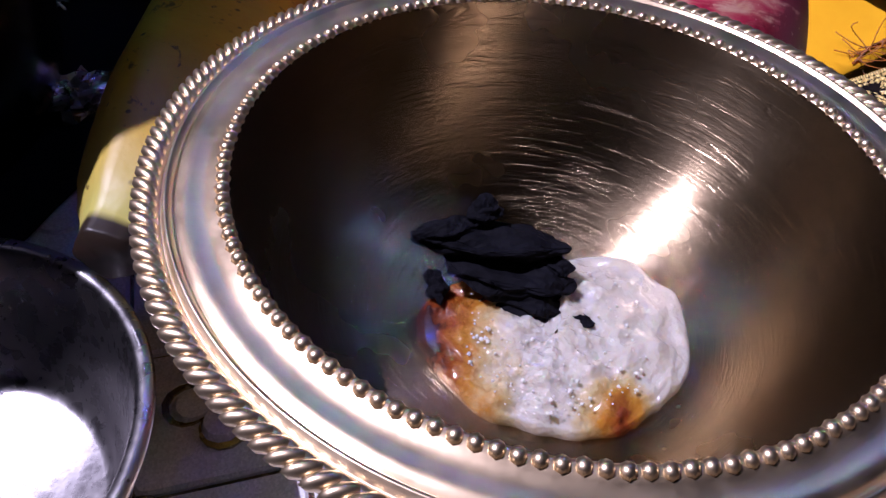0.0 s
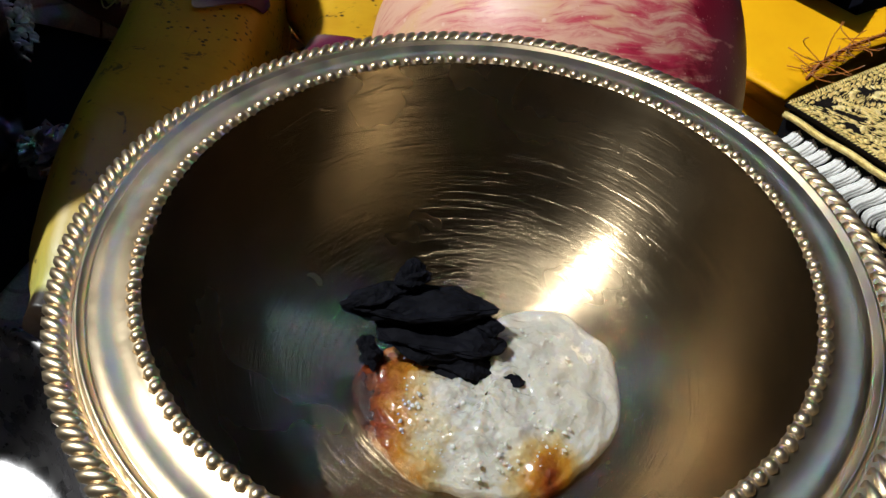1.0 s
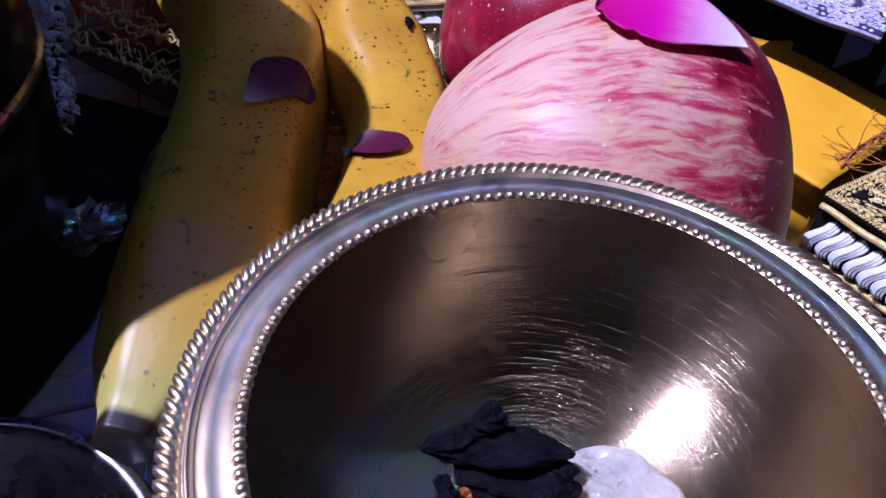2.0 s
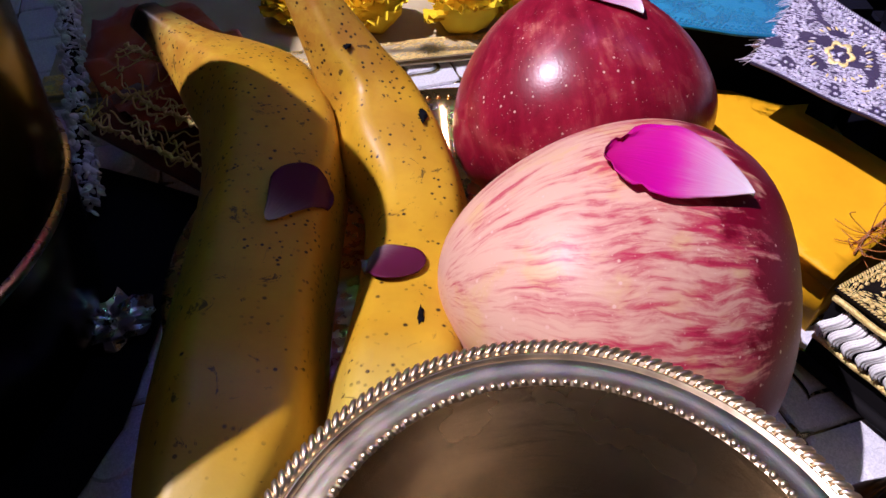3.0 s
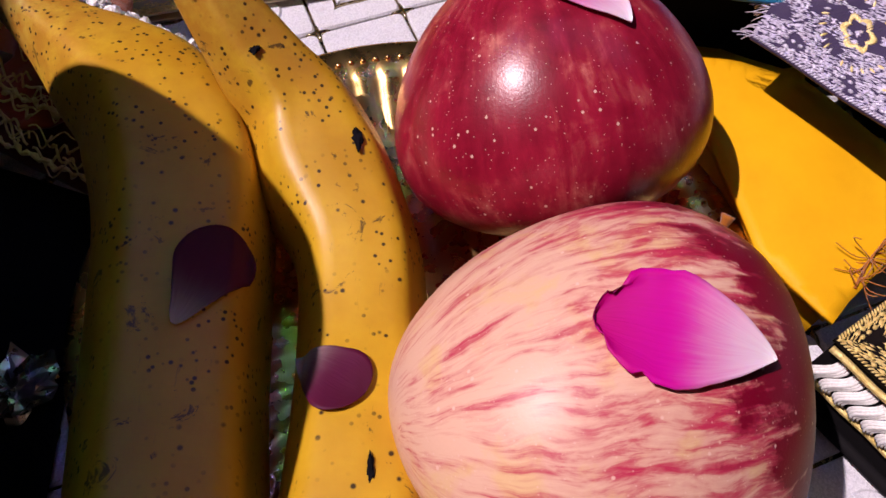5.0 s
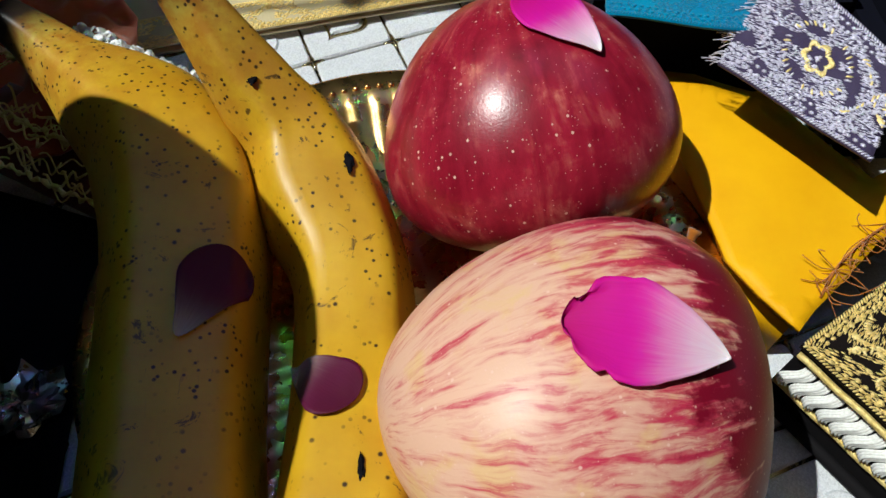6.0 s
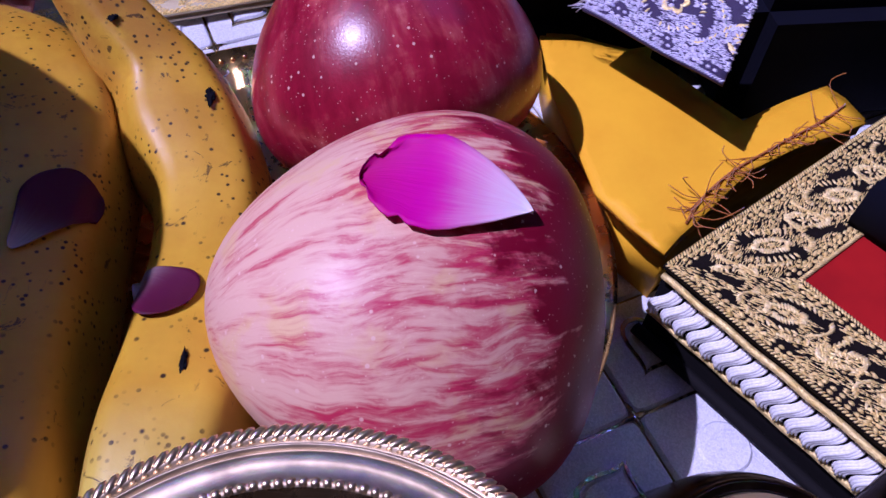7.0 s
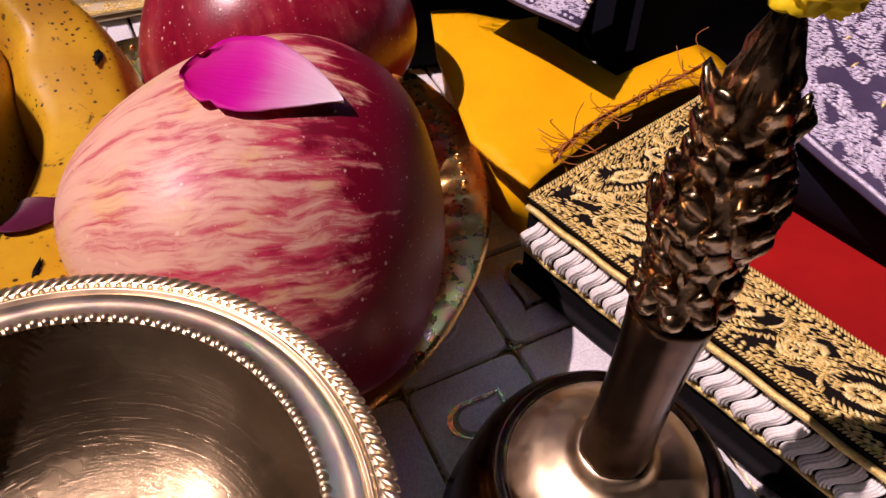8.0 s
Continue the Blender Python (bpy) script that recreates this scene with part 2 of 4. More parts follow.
COAL, nt, p = mat("charcoal")
v = coords(nt)
cn = noise_tex(nt, v, 420, 6, 0.7)
L(nt, ramp(nt, cn, [(0.3, (0.002, 0.002, 0.003)), (0.75, (0.008, 0.008, 0.012))]), p.inputs["Base Color"])
setp(p, Roughness=0.75, Specular_IOR_Level=0.06)
wv = nt.nodes.new("ShaderNodeMapping")
wv.inputs["Scale"].default_value = (250, 900, 900)
L(nt, v, wv.inputs[0])
bump(nt, p, mix(nt, 0.5, cn, noise_tex(nt, wv.outputs[0], 1.0, 4, 0.7)), 0.45, 0.0007)

RESIN, nt, p = mat("camphor_resin")
v = coords(nt)
sp = nt.nodes.new("ShaderNodeSeparateXYZ")
L(nt, v, sp.inputs[0])
rn = noise_tex(nt, v, 190, 5, 0.65)
rx, ry = sp.outputs[0], sp.outputs[1]
rr = calc(nt, "ADD", calc(nt, "MULTIPLY", rx, rx), calc(nt, "MULTIPLY", ry, ry))
west = calc(nt, "ADD", calc(nt, "MULTIPLY", rr, 900.0), calc(nt, "MULTIPLY", rx, -58.0))
# a second amber pool at the lower edge
px, py = calc(nt, "SUBTRACT", rx, 0.0062), calc(nt, "ADD", ry, 0.0095)
pool = calc(nt, "SUBTRACT", 0.95, calc(nt, "MULTIPLY", calc(nt, "SQRT", calc(nt, "ADD", calc(nt, "MULTIPLY", px, px), calc(nt, "MULTIPLY", py, py))), 150.0))
am = calc(nt, "ADD", calc(nt, "MAXIMUM", west, pool), calc(nt, "MULTIPLY", calc(nt, "SUBTRACT", rn, 0.5), 0.9))
L(nt, ramp(nt, am, [(0.22, (0.72, 0.67, 0.58)), (0.42, (0.66, 0.5, 0.24)), (0.62, (0.56, 0.25, 0.02)), (0.86, (0.3, 0.06, 0.008)), (1.0, (0.05, 0.01, 0.006))]), p.inputs["Base Color"])
setp(p, Roughness=0.1, Coat_Weight=1.0, Coat_Roughness=0.05, Subsurface_Weight=0.45, Subsurface_Scale=0.003, Transmission_Weight=0.3, IOR=1.5)
p.inputs["Subsurface Radius"].default_value = (1.0, 0.7, 0.4)
vb = voro(nt, v, 1500)
bump(nt, p, mix(nt, 0.75, vb.outputs["Distance"], noise_tex(nt, v, 750, 6, 0.7)), 0.55, 0.001)

CRYSTAL, nt, p = mat("white_crystal")
setp(p, Base_Color=(0.85, 0.82, 0.76), Roughness=0.05, Transmission_Weight=0.2, Subsurface_Weight=0.1, Subsurface_Scale=0.001, Coat_Weight=1.0, Coat_Roughness=0.03)

FOIL, nt, p = mat("pearl_mat")
v = coords(nt)
fl = voro(nt, v, 2600)
fcol = ramp(nt, fl.outputs["Color"], [(0.2, (0.56, 0.56, 0.6)), (0.9, (0.84, 0.84, 0.88))])
L(nt, mix(nt, 0.25, fcol, ramp(nt, noise_tex(nt, v, 60, 4), [(0.3, (0.6, 0.6, 0.63)), (0.7, (0.85, 0.85, 0.86))])), p.inputs["Base Color"])
L(nt, ramp(nt, fl.outputs["Color"], [(0.75, grey(0.0)), (0.95, grey(0.7))]), p.inputs["Metallic"])
setp(p, Roughness=0.36)
bump(nt, p, fl.outputs["Color"], 0.55, 0.0005)
GROOVE = metal("groove_gold", (0.42, 0.36, 0.22), (0.26, 0.21, 0.12), 0.24, 500, 0.12)


def cloth(name, col, col2, rough, weave=1800.0, sheen=0.3, strength=0.3):
    m, nt, p = mat(name)
    v = coords(nt)
    L(nt, ramp(nt, noise_tex(nt, v, 45, 5, 0.6), [(0.3, col2), (0.7, col)]), p.inputs["Base Color"])
    w1 = N(nt, "TexWave", Scale=weave, Distortion=1.0)
    w1.wave_type, w1.bands_direction = "BANDS", "X"
    w2 = N(nt, "TexWave", Scale=weave, Distortion=1.0)
    w2.wave_type, w2.bands_direction = "BANDS", "Y"
    L(nt, v, w1.inputs[0]), L(nt, v, w2.inputs[0])
    bump(nt, p, mix(nt, 0.5, w1.outputs["Color"], w2.outputs["Color"]), strength, 0.0003)
    setp(p, Roughness=rough, Sheen_Weight=sheen, Specular_IOR_Level=0.12)
    return m


YELLOW = cloth("yellow_satin", (0.84, 0.43, 0.004), (0.76, 0.36, 0.003), 0.5, 1800, 0.0, 0.06)
RED = cloth("red_cloth", (0.34, 0.008, 0.005), (0.22, 0.004, 0.004), 0.8, 1800, 0.0)
NAVY = cloth("navy_velvet", (0.003, 0.0035, 0.01), (0.002, 0.002, 0.006), 0.9, 1800, 0.0)
TEAL = cloth("teal_ribbon", (0.0, 0.24, 0.42), (0.0, 0.14, 0.3), 0.45, 900)
CREAM = cloth("cream_gold_cloth", (0.6, 0.5, 0.3), (0.45, 0.35, 0.18), 0.55, 700)
ORANGE = cloth("orange_cloth", (0.5, 0.09, 0.015), (0.35, 0.04, 0.01), 0.5)
MAROON = cloth("black_brocade_ground", (0.010, 0.006, 0.005), (0.005, 0.003, 0.003), 0.75, 1500, 0.0, 0.5)
RUST = cloth("rust_cloth", (0.16, 0.03, 0.008), (0.09, 0.014, 0.005), 0.6)
PURPLE = cloth("purple_brocade_ground", (0.09, 0.07, 0.13), (0.05, 0.035, 0.08), 0.55, 1500, 0.0, 0.5)
MARIGOLD = cloth("marigold_petal", (0.88, 0.68, 0.02), (0.8, 0.52, 0.01), 0.55, 400, 0.0, 0.05)
STRAND = cloth("frayed_thread", (0.5, 0.16, 0.012), (0.32, 0.09, 0.008), 0.6)
FLOOR = cloth("stone_floor", (0.09, 0.085, 0.08), (0.06, 0.055, 0.05), 0.6, 20, 0.0, 0.05)
WALL = cloth("painted_wall", (0.075, 0.075, 0.085), (0.06, 0.06, 0.07), 0.9, 30, 0.0, 0.05)
FRAME = cloth("window_frame_paint", (0.3, 0.28, 0.25), (0.24, 0.22, 0.2), 0.5, 60, 0.0, 0.05)


WOOD = cloth("dark_wood", (0.05, 0.025, 0.014), (0.025, 0.012, 0.008), 0.5, 90, 0.0, 0.2)


# ---- mesh helpers ----
def mesh_of(name, verts, faces, smooth=True, uvs=None):
    me = bpy.data.meshes.new(name)
    me.from_pydata([tuple(v) for v in verts], [], faces)
    if uvs is not None:
        lay = me.uv_layers.new(name="UVMap")
        for lp in me.loops:
            lay.data[lp.index].uv = uvs[lp.vertex_index]
    if smooth:
        me.polygons.foreach_set("use_smooth", [True] * len(me.polygons))
    me.update()
    return me


class Shape:
    """Verts and faces that several pieces are joined into."""

    def __init__(self):
        self.v, self.f, self.uv = [], [], []

    def add(self, verts, faces, m=None, uvs=None):
        k = len(self.v)
        self.v += [tuple(m @ Vector(q)) for q in verts] if m is not None else [tuple(q) for q in verts]
        self.f += [tuple(i + k for i in f) for f in faces]
        self.uv += uvs if uvs else [(0, 0)] * len(verts)
        return self

    def mesh(self, name, smooth=True, uv=False):
        return mesh_of(name, self.v, self.f, smooth, self.uv if uv else None)


def lathe(profile, n=96):
    v, f = [], []
    for r, z in profile:
        for i in range(n):
            a = 2 * math.pi * i / n
            v.append((r * math.cos(a), r * math.sin(a), z))
    for j in range(len(profile) - 1):
        for i in range(n):
            k = (i + 1) % n
            f.append((j * n + i, j * n + k, (j + 1) * n + k, (j + 1) * n + i))
    return v, f


def ball(rx, ry, rz, n=10, m=6):
    v, f = [(0, 0, rz)], []
    for j in range(1, m):
        t = math.pi * j / m
        for i in range(n):
            a = 2 * math.pi * i / n
            v.append((rx * math.sin(t) * math.cos(a), ry * math.sin(t) * math.sin(a), rz * math.cos(t)))
    v.append((0, 0, -rz))
    for i in range(n):
        k = (i + 1) % n
        f.append((0, 1 + i, 1 + k))
        f.append((len(v) - 1, 1 + (m - 2) * n + k, 1 + (m - 2) * n + i))
        for j in range(m - 2):
            f.append((1 + j * n + i, 1 + (j + 1) * n + i, 1 + (j + 1) * n + k, 1 + j * n + k))
    return v, f


def spline(pts, n):
    """n points on a smooth curve through pts (tuples of any length)."""
    pts = [np.array(p, float) for p in pts]
    P = [2 * pts[0] - pts[1]] + pts + [2 * pts[-1] - pts[-2]]
    out = []
    for i in range(n):
        t = i / (n - 1) * (len(pts) - 1)
        k = min(int(t), len(pts) - 2)
        u = t - k
        a, b, c, d = P[k:k + 4]
        out.append(0.5 * (2 * b + (c - a) * u + (2 * a - 5 * b + 4 * c - d) * u * u + (3 * b - a - 3 * c + d) * u ** 3))
    return out


def tube(pts, radii, n=12, shape=None, up=(0, 0, 1)):
    """A tube along pts with closed ends; shape(angle) scales its radius."""
    v, f, uv = [], [], []
    m = len(pts)
    P = [Vector(p) for p in pts]
    for j in range(m):
        d = (P[min(j + 1, m - 1)] - P[max(j - 1, 0)]).normalized()
        x = d.cross(Vector(up))
        x = x.normalized() if x.length > 1e-6 else Vector((1, 0, 0))
        y = x.cross(d)
        for i in range(n):
            a = 2 * math.pi * i / n
            r = radii[j] * (shape(a) if shape else 1)
            v.append(tuple(P[j] + (x * math.cos(a) + y * math.sin(a)) * r))
            uv.append((j / (m - 1), i / n))
    for j in range(m - 1):
        for i in range(n):
            k = (i + 1) % n
            f.append((j * n + i, j * n + k, (j + 1) * n + k, (j + 1) * n + i))
    f.append(tuple(range(n - 1, -1, -1)))
    f.append(tuple(range((m - 1) * n, m * n)))
    return v, f, uv


def slab(outline, z0, z1, bevel=0.0008):
    """A prism over an outline of (x, y), its top edge bevelled."""
    n = len(outline)
    c = np.mean(outline, axis=0)
    ins = [tuple(np.array(q) + (c - np.array(q)) / max(1e-9, np.linalg.norm(c - np.array(q))) * bevel) for q in outline]
    v = [(x, y, z0) for x, y in outline] + [(x, y, z1 - bevel) for x, y in outline] + [(x, y, z1) for x, y in ins]
    f = []
    for j in range(2):
        for i in range(n):
            k = (i + 1) % n
            f.append((j * n + i, j * n + k, (j + 1) * n + k, (j + 1) * n + i))
    f.append(tuple(range(2 * n, 3 * n)))
    f.append(tuple(range(n - 1, -1, -1)))
    return v, f


def box(x0, y0, z0, x1, y1, z1, b=0.002):
    bm = bmesh.new()
    bmesh.ops.create_cube(bm, size=1.0)
    for q in bm.verts:
        q.co = Vector(((x0 + x1) / 2 + q.co.x * (x1 - x0), (y0 + y1) / 2 + q.co.y * (y1 - y0), (z0 + z1) / 2 + q.co.z * (z1 - z0)))
    if b:
        bmesh.ops.bevel(bm, geom=bm.edges[:], offset=b, segments=2, affect="EDGES")
    return bm


def part(name, data, material, parent=None, label="", at=None):
    """Links a mesh, a Shape or a bmesh as one object under a thing or part."""
    if isinstance(data, Shape):
        data = data.mesh(name)
    elif isinstance(data, bmesh.types.BMesh):
        me = bpy.data.meshes.new(name)
        data.to_mesh(me)
        data.free()
        data = me
    if not data.materials:
        data.materials.append(material)
    ob = new(name, data)
    if parent is not None:
        ob.parent = parent
    if at is not None:
        ob.matrix_basis = at
    if label:
        tagged(ob, label)
    return ob


def thing(name, at, label, category, group="", kind=""):
    ob = new(name)
    ob.empty_display_size = 0.01
    ob.matrix_basis = at if isinstance(at, Matrix) else Matrix.Translation(at)
    return tagged(ob, label, category, group, kind)


def rough_blob(rx, ry, rz, seed, amp=0.25, freq=2.0, n=24, m=14, flat=0.0):
    v, f = ball(1, 1, 1, n, m)
    out = []
    for q in v:
        q = Vector(q)
        k = 1 + amp * noise.noise(q * freq + Vector((seed * 7.1, seed * 3.3, seed))) + amp * 0.5 * noise.noise(q * freq * 3 + Vector((seed, 0, 5)))
        z = max(q.z, -flat) if flat else q.z
        out.append((q.x * rx * k, q.y * ry * k, z * rz * k))
    return out, f


# ---- room ----
def room():
    x0, x1, y0, y1, h, th = -0.9, 1.7, -1.3, 1.6, 2.7, 0.12
    wy0, wy1, wz0, wz1 = -0.5, 1.0, 1.1, 2.5
    fl = tagged(part("floor", box(x0 - th, y0 - th, -0.08, x1 + th, y1 + th, -0.004, 0), FLOOR), "dull grey stone floor under the mat", "floor", kind="structure")
    tagged(part("ceiling", box(x0 - th, y0 - th, h, x1 + th, y1 + th, h + 0.1, 0), WALL), "plain grey ceiling", "ceiling", kind="structure")
    tagged(part("wall_east", box(x1, y0, -0.004, x1 + th, y1, h, 0), WALL), "plain dark grey painted wall", "wall", kind="structure")
    tagged(part("wall_north", box(x0, y1, -0.004, x1, y1 + th, h, 0), WALL), "plain dark grey painted wall", "wall", kind="structure")
    tagged(part("wall_south", box(x0, y0 - th, -0.004, x1, y0, h, 0), WALL), "plain dark grey painted wall", "wall", kind="structure")
    w = Shape()
    for a, b, c, d in ((y0, -0.004, wy0, h), (wy1, -0.004, y1, h), (wy0, -0.004, wy1, wz0), (wy0, wz1, wy1, h)):
        v = [(x, y, z) for x in (x0 - th, x0) for y in (a, c) for z in (b, d)]
        w.add(v, [(0, 1, 3, 2), (4, 6, 7, 5), (0, 4, 5, 1), (2, 3, 7, 6), (0, 2, 6, 4), (1, 5, 7, 3)])
    tagged(part("wall_west", w.mesh("wall_west", False), WALL), "plain dark grey painted wall with a high window opening", "wall", kind="structure")
    win = thing("window_1", (x0 - th, (wy0 + wy1) / 2, wz0), "open window with a plain painted frame", "window", kind="structure")
    for nm, b in (("frame_side", (-0.02, -0.75, 0, 0.05, -0.71, 1.4)), ("frame_side", (-0.02, 0.71, 0, 0.05, 0.75, 1.4)),
                  ("frame_sill", (-0.02, -0.709, 0, 0.06, 0.709, 0.04)), ("frame_head", (-0.02, -0.709, 1.36, 0.05, 0.709, 1.4))):
        part(nm, box(*b, 0.004), FRAME, win)


room()

# ---- bowl with burning charcoal and resin ----
BOWL = pose(0.0697, 0.1486, 0.0003, -0.5, 1.1, 0)     # it leans a little


def bowl():
    ob = thing("incense_bowl", BOWL, "footed pale brass bowl with a beaded flat rim, holding charcoal", "bowl")
    zr = 0.0720
    inner = spline([(0.0313, zr), (0.0306, 0.0675), (0.0282, 0.0600), (0.0235, 0.0532), (0.0165, 0.0494), (0.009, 0.0480), (0.0002, 0.0477)], 40)
    part("basin", Shape().add(*lathe([tuple(q) for q in inner], 160)), BRASS_IN, ob, "brushed brass inside with circular scratches, its colour darkened for shade")
    rim = [(0.0313, zr), (0.0318, zr + 0.0004), (0.0326, zr - 0.0002), (0.0345, zr - 0.0005), (0.0356, zr + 0.0001), (0.0359, zr - 0.0007), (0.0362, zr - 0.0007),
           (0.0364, zr + 0.0002), (0.0367, zr + 0.0002), (0.0369, zr - 0.0008), (0.0373, zr - 0.0008), (0.0376, zr), (0.0388, zr - 0.0004), (0.0388, zr - 0.0018), (0.0376, zr - 0.0022),
           (0.033, 0.0668), (0.0305, 0.0600), (0.0255, 0.0512), (0.0180, 0.0462), (0.0100, 0.0440), (0.0075, 0.041), (0.0065, 0.034), (0.0085, 0.029), (0.0068, 0.024), (0.0075, 0.014),
           (0.0130, 0.0085), (0.0215, 0.0060), (0.0232, 0.0040), (0.0232, 0.0), (0.0002, 0.0)]
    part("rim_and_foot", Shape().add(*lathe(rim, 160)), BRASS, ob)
    strand = Shape().add(*ball(0.00066, 0.0016, 0.0008, 8, 6)).mesh("rope_strand")
    for i in range(168):
        a = 2 * math.pi * i / 168
        part("rope_strand", strand, BRASS, ob, "", Matrix.Rotation(a, 4, "Z") @ Matrix.Translation((0.0384, 0, zr - 0.0005)) @ Matrix.Rotation(radians(42), 4, "Z"))
    bead = Shape().add(*ball(0.00070, 0.00066, 0.0006, 8, 6)).mesh("bead")
    for i in range(140):
        a = 2 * math.pi * i / 140
        part("bead", bead, BRASS, ob, "", Matrix.Rotation(a, 4, "Z") @ Matrix.Translation((0.03185 + random.uniform(-1, 1) * 0.00006, 0, zr + 0.0001)))


bowl()


def coal_piece(pos, size, rz, seed, tilt=0.0, taper=0.5):
    """A splintered lump: a hull that thins to both ends, broken into layers along its grain."""
    bm = bmesh.new()
    rnd = random.Random(seed)
    for i in range(54):
        q = Vector((rnd.gauss(0, 1), rnd.gauss(0, 1), rnd.gauss(0, 1))).normalized()
        q = Vector([math.copysign(abs(c) ** 0.75, c) for c in q]) * rnd.uniform(0.78, 1.05)
        k = 1 - taper * q.x * q.x
        bm.verts.new((q.x * size[0], q.y * size[1] * k, q.z * size[2] * k))
    bmesh.ops.convex_hull(bm, input=bm.verts[:])
    bmesh.ops.delete(bm, geom=[q for q in bm.verts if not q.link_faces], context="VERTS")
    bmesh.ops.triangulate(bm, faces=bm.faces[:])
    bmesh.ops.subdivide_edges(bm, edges=bm.edges[:], cuts=4, use_grid_fill=True)
    bmesh.ops.triangulate(bm, faces=bm.faces[:])
    for q in bm.verts:
        c = q.co
        layer = noise.noise(Vector((c.x * 130 + seed, c.y * 900, c.z * 1500)))
        chip = noise.noise(c * 420 + Vector((seed, 0, 0)))
        q.co = c + q.normal * (0.0008 * layer + 0.0007 * (chip if chip < 0 else 0.3 * chip) + 0.00022 * noise.noise(c * 2300))
    return tagged(part("charcoal_piece", bm, COAL, None, "", pose(*pos, tilt, rnd.uniform(-5, 5), rz)), "burnt black charcoal lump lying on melted resin", "charcoal", "charcoal in the bowl")


for k, (pos, size, rz, tilt, taper) in enumerate([
        ((0.0652, 0.1524, 0.0574), (0.0092, 0.0034, 0.0017), -3, -8, 0.7), ((0.0604, 0.1530, 0.0582), (0.0052, 0.0022, 0.0012), 20, -6, 0.6),
        ((0.0668, 0.1497, 0.0550), (0.0078, 0.0034, 0.0021), -6, -4, 0.3), ((0.0692, 0.1476, 0.0531), (0.0055, 0.0026, 0.0020), -14, 4, 0.3),
        ((0.0642, 0.1550, 0.0596), (0.0021, 0.0017, 0.0014), 30, 0, 0.2), ((0.0592, 0.1490, 0.0530), (0.0013, 0.0026, 0.0012), 20, 0, 0.3),
        ((0.0752, 0.1460, 0.0527), (0.0024, 0.0015, 0.0012), -20, 0, 0.2), ((0.0710, 0.1516, 0.0560), (0.0046, 0.0022, 0.0012), -28, -8, 0.6)]):
    coal_piece(pos, size, rz, 11 + k, tilt, taper)


def resin():
    s = Shape()
    rad = spline([(0.0150,), (0.0164,), (0.0150,), (0.0105,), (0.0110,), (0.0140,), (0.0150,), (0.0128,), (0.0112,), (0.0106,), (0.0116,), (0.0130,), (0.0150,)], 97)[:96]
    rings = [(1.0, -0.0013), (1.01, 0.0002), (0.97, 0.0012), (0.9, 0.0016), (0.84, 0.0016), (0.76, 0.0019), (0.68, 0.0021), (0.6, 0.0024), (0.52, 0.0025), (0.44, 0.0026), (0.36, 0.0027), (0.28, 0.0027), (0.2, 0.0028), (0.12, 0.0028), (0.01, 0.0028)]
    rings = [tuple(q) for q in spline(rings, 44)]
    v, f, n = [], [], 96
    for k, h in rings:
        for i in range(n):
            a = 2 * math.pi * i / n
            r = rad[i][0] * k * (1 + 0.07 * noise.noise(Vector((math.cos(a) * 3, math.sin(a) * 3, 0.3))) + 0.02 * noise.noise(Vector((math.cos(a) * 9, math.sin(a) * 9, 1.3))))
            q = Vector((r * math.cos(a), r * math.sin(a), 0))
            z = h + (0.0010 * noise.noise(q * 330) + 0.0005 * noise.noise(q * 800) + 0.0004 * noise.noise(q * 1900)) * (1 if h > 0.0013 else 0.2)
            v.append((q.x, q.y, z))
    for j in range(len(rings) - 1):
        for i in range(n):
            k = (i + 1) % n
            f.append((j * n + i, j * n + k, (j + 1) * n + k, (j + 1) * n + i))
    s.add(v, f)
    ob = part("resin_lump", s, RESIN, None, "", pose(0.0728, 0.1436, 0.0506, 1.5, -2, 0))
    tagged(ob, "melted white and amber camphor resin in the brass bowl", "resin")
    rnd = random.Random(4)
    grain = Shape().add(*rough_blob(0.00034, 0.00026, 0.00024, 5, 0.6, 2.0, 6, 5)).mesh("crystal", False)
    for i in range(300):
        a, r = rnd.uniform(0, 2 * math.pi), 0.0105 * math.sqrt(rnd.random())
        part("crystal", grain, CRYSTAL, ob, "", Matrix.Translation((r * math.cos(a), r * math.sin(a), 0.0021 + rnd.uniform(0, 0.0007))) @ Euler((rnd.uniform(0, 3), rnd.uniform(0, 3), 0)).to_matrix().to_4x4() @ Matrix.Scale(rnd.choice((0.25, 0.35, 0.45, 0.6, 0.9)), 4))


resin()


# ---- fruit plate ----
PLATE = Vector((0.0605, 0.2585, 0.0))


def plate():
    ob = thing("fruit_plate", PLATE, "gold fluted round plate with a studded rim under fruit", "plate")
    prof = [(0.0001, 0.0085), (0.050, 0.0085), (0.053, 0.0092), (0.0665, 0.0172), (0.0695, 0.0186), (0.0772, 0.0190), (0.0785, 0.0183), (0.0785, 0.0172), (0.0695, 0.0168), (0.054, 0.0072), (0.049, 0.0062), (0.0465, 0.0), (0.044, 0.0), (0.043, 0.006), (0.0001, 0.0066)]
    v, f = lathe(prof, 240)
    v2 = []
    for x, y, z in v:
        r, a = math.hypot(x, y), math.atan2(y, x)
        if 0.0525 < r < 0.0675 and z > 0.0088:
            z += 0.0011 * math.cos(60 * a)
        v2.append((x, y, z))
    part("dish", Shape().add(v2, f), GOLD_PLATE, ob)
    stud = Shape().add(*ball(0.0009, 0.0009, 0.0007, 8, 5)).mesh("stud")
    for i in range(132):
        part("stud", stud, GOLD_PLATE, ob, "", Matrix.Rotation(2 * math.pi * i / 132, 4, "Z") @ Matrix.Translation((0.0722, 0, 0.0190)))


plate()


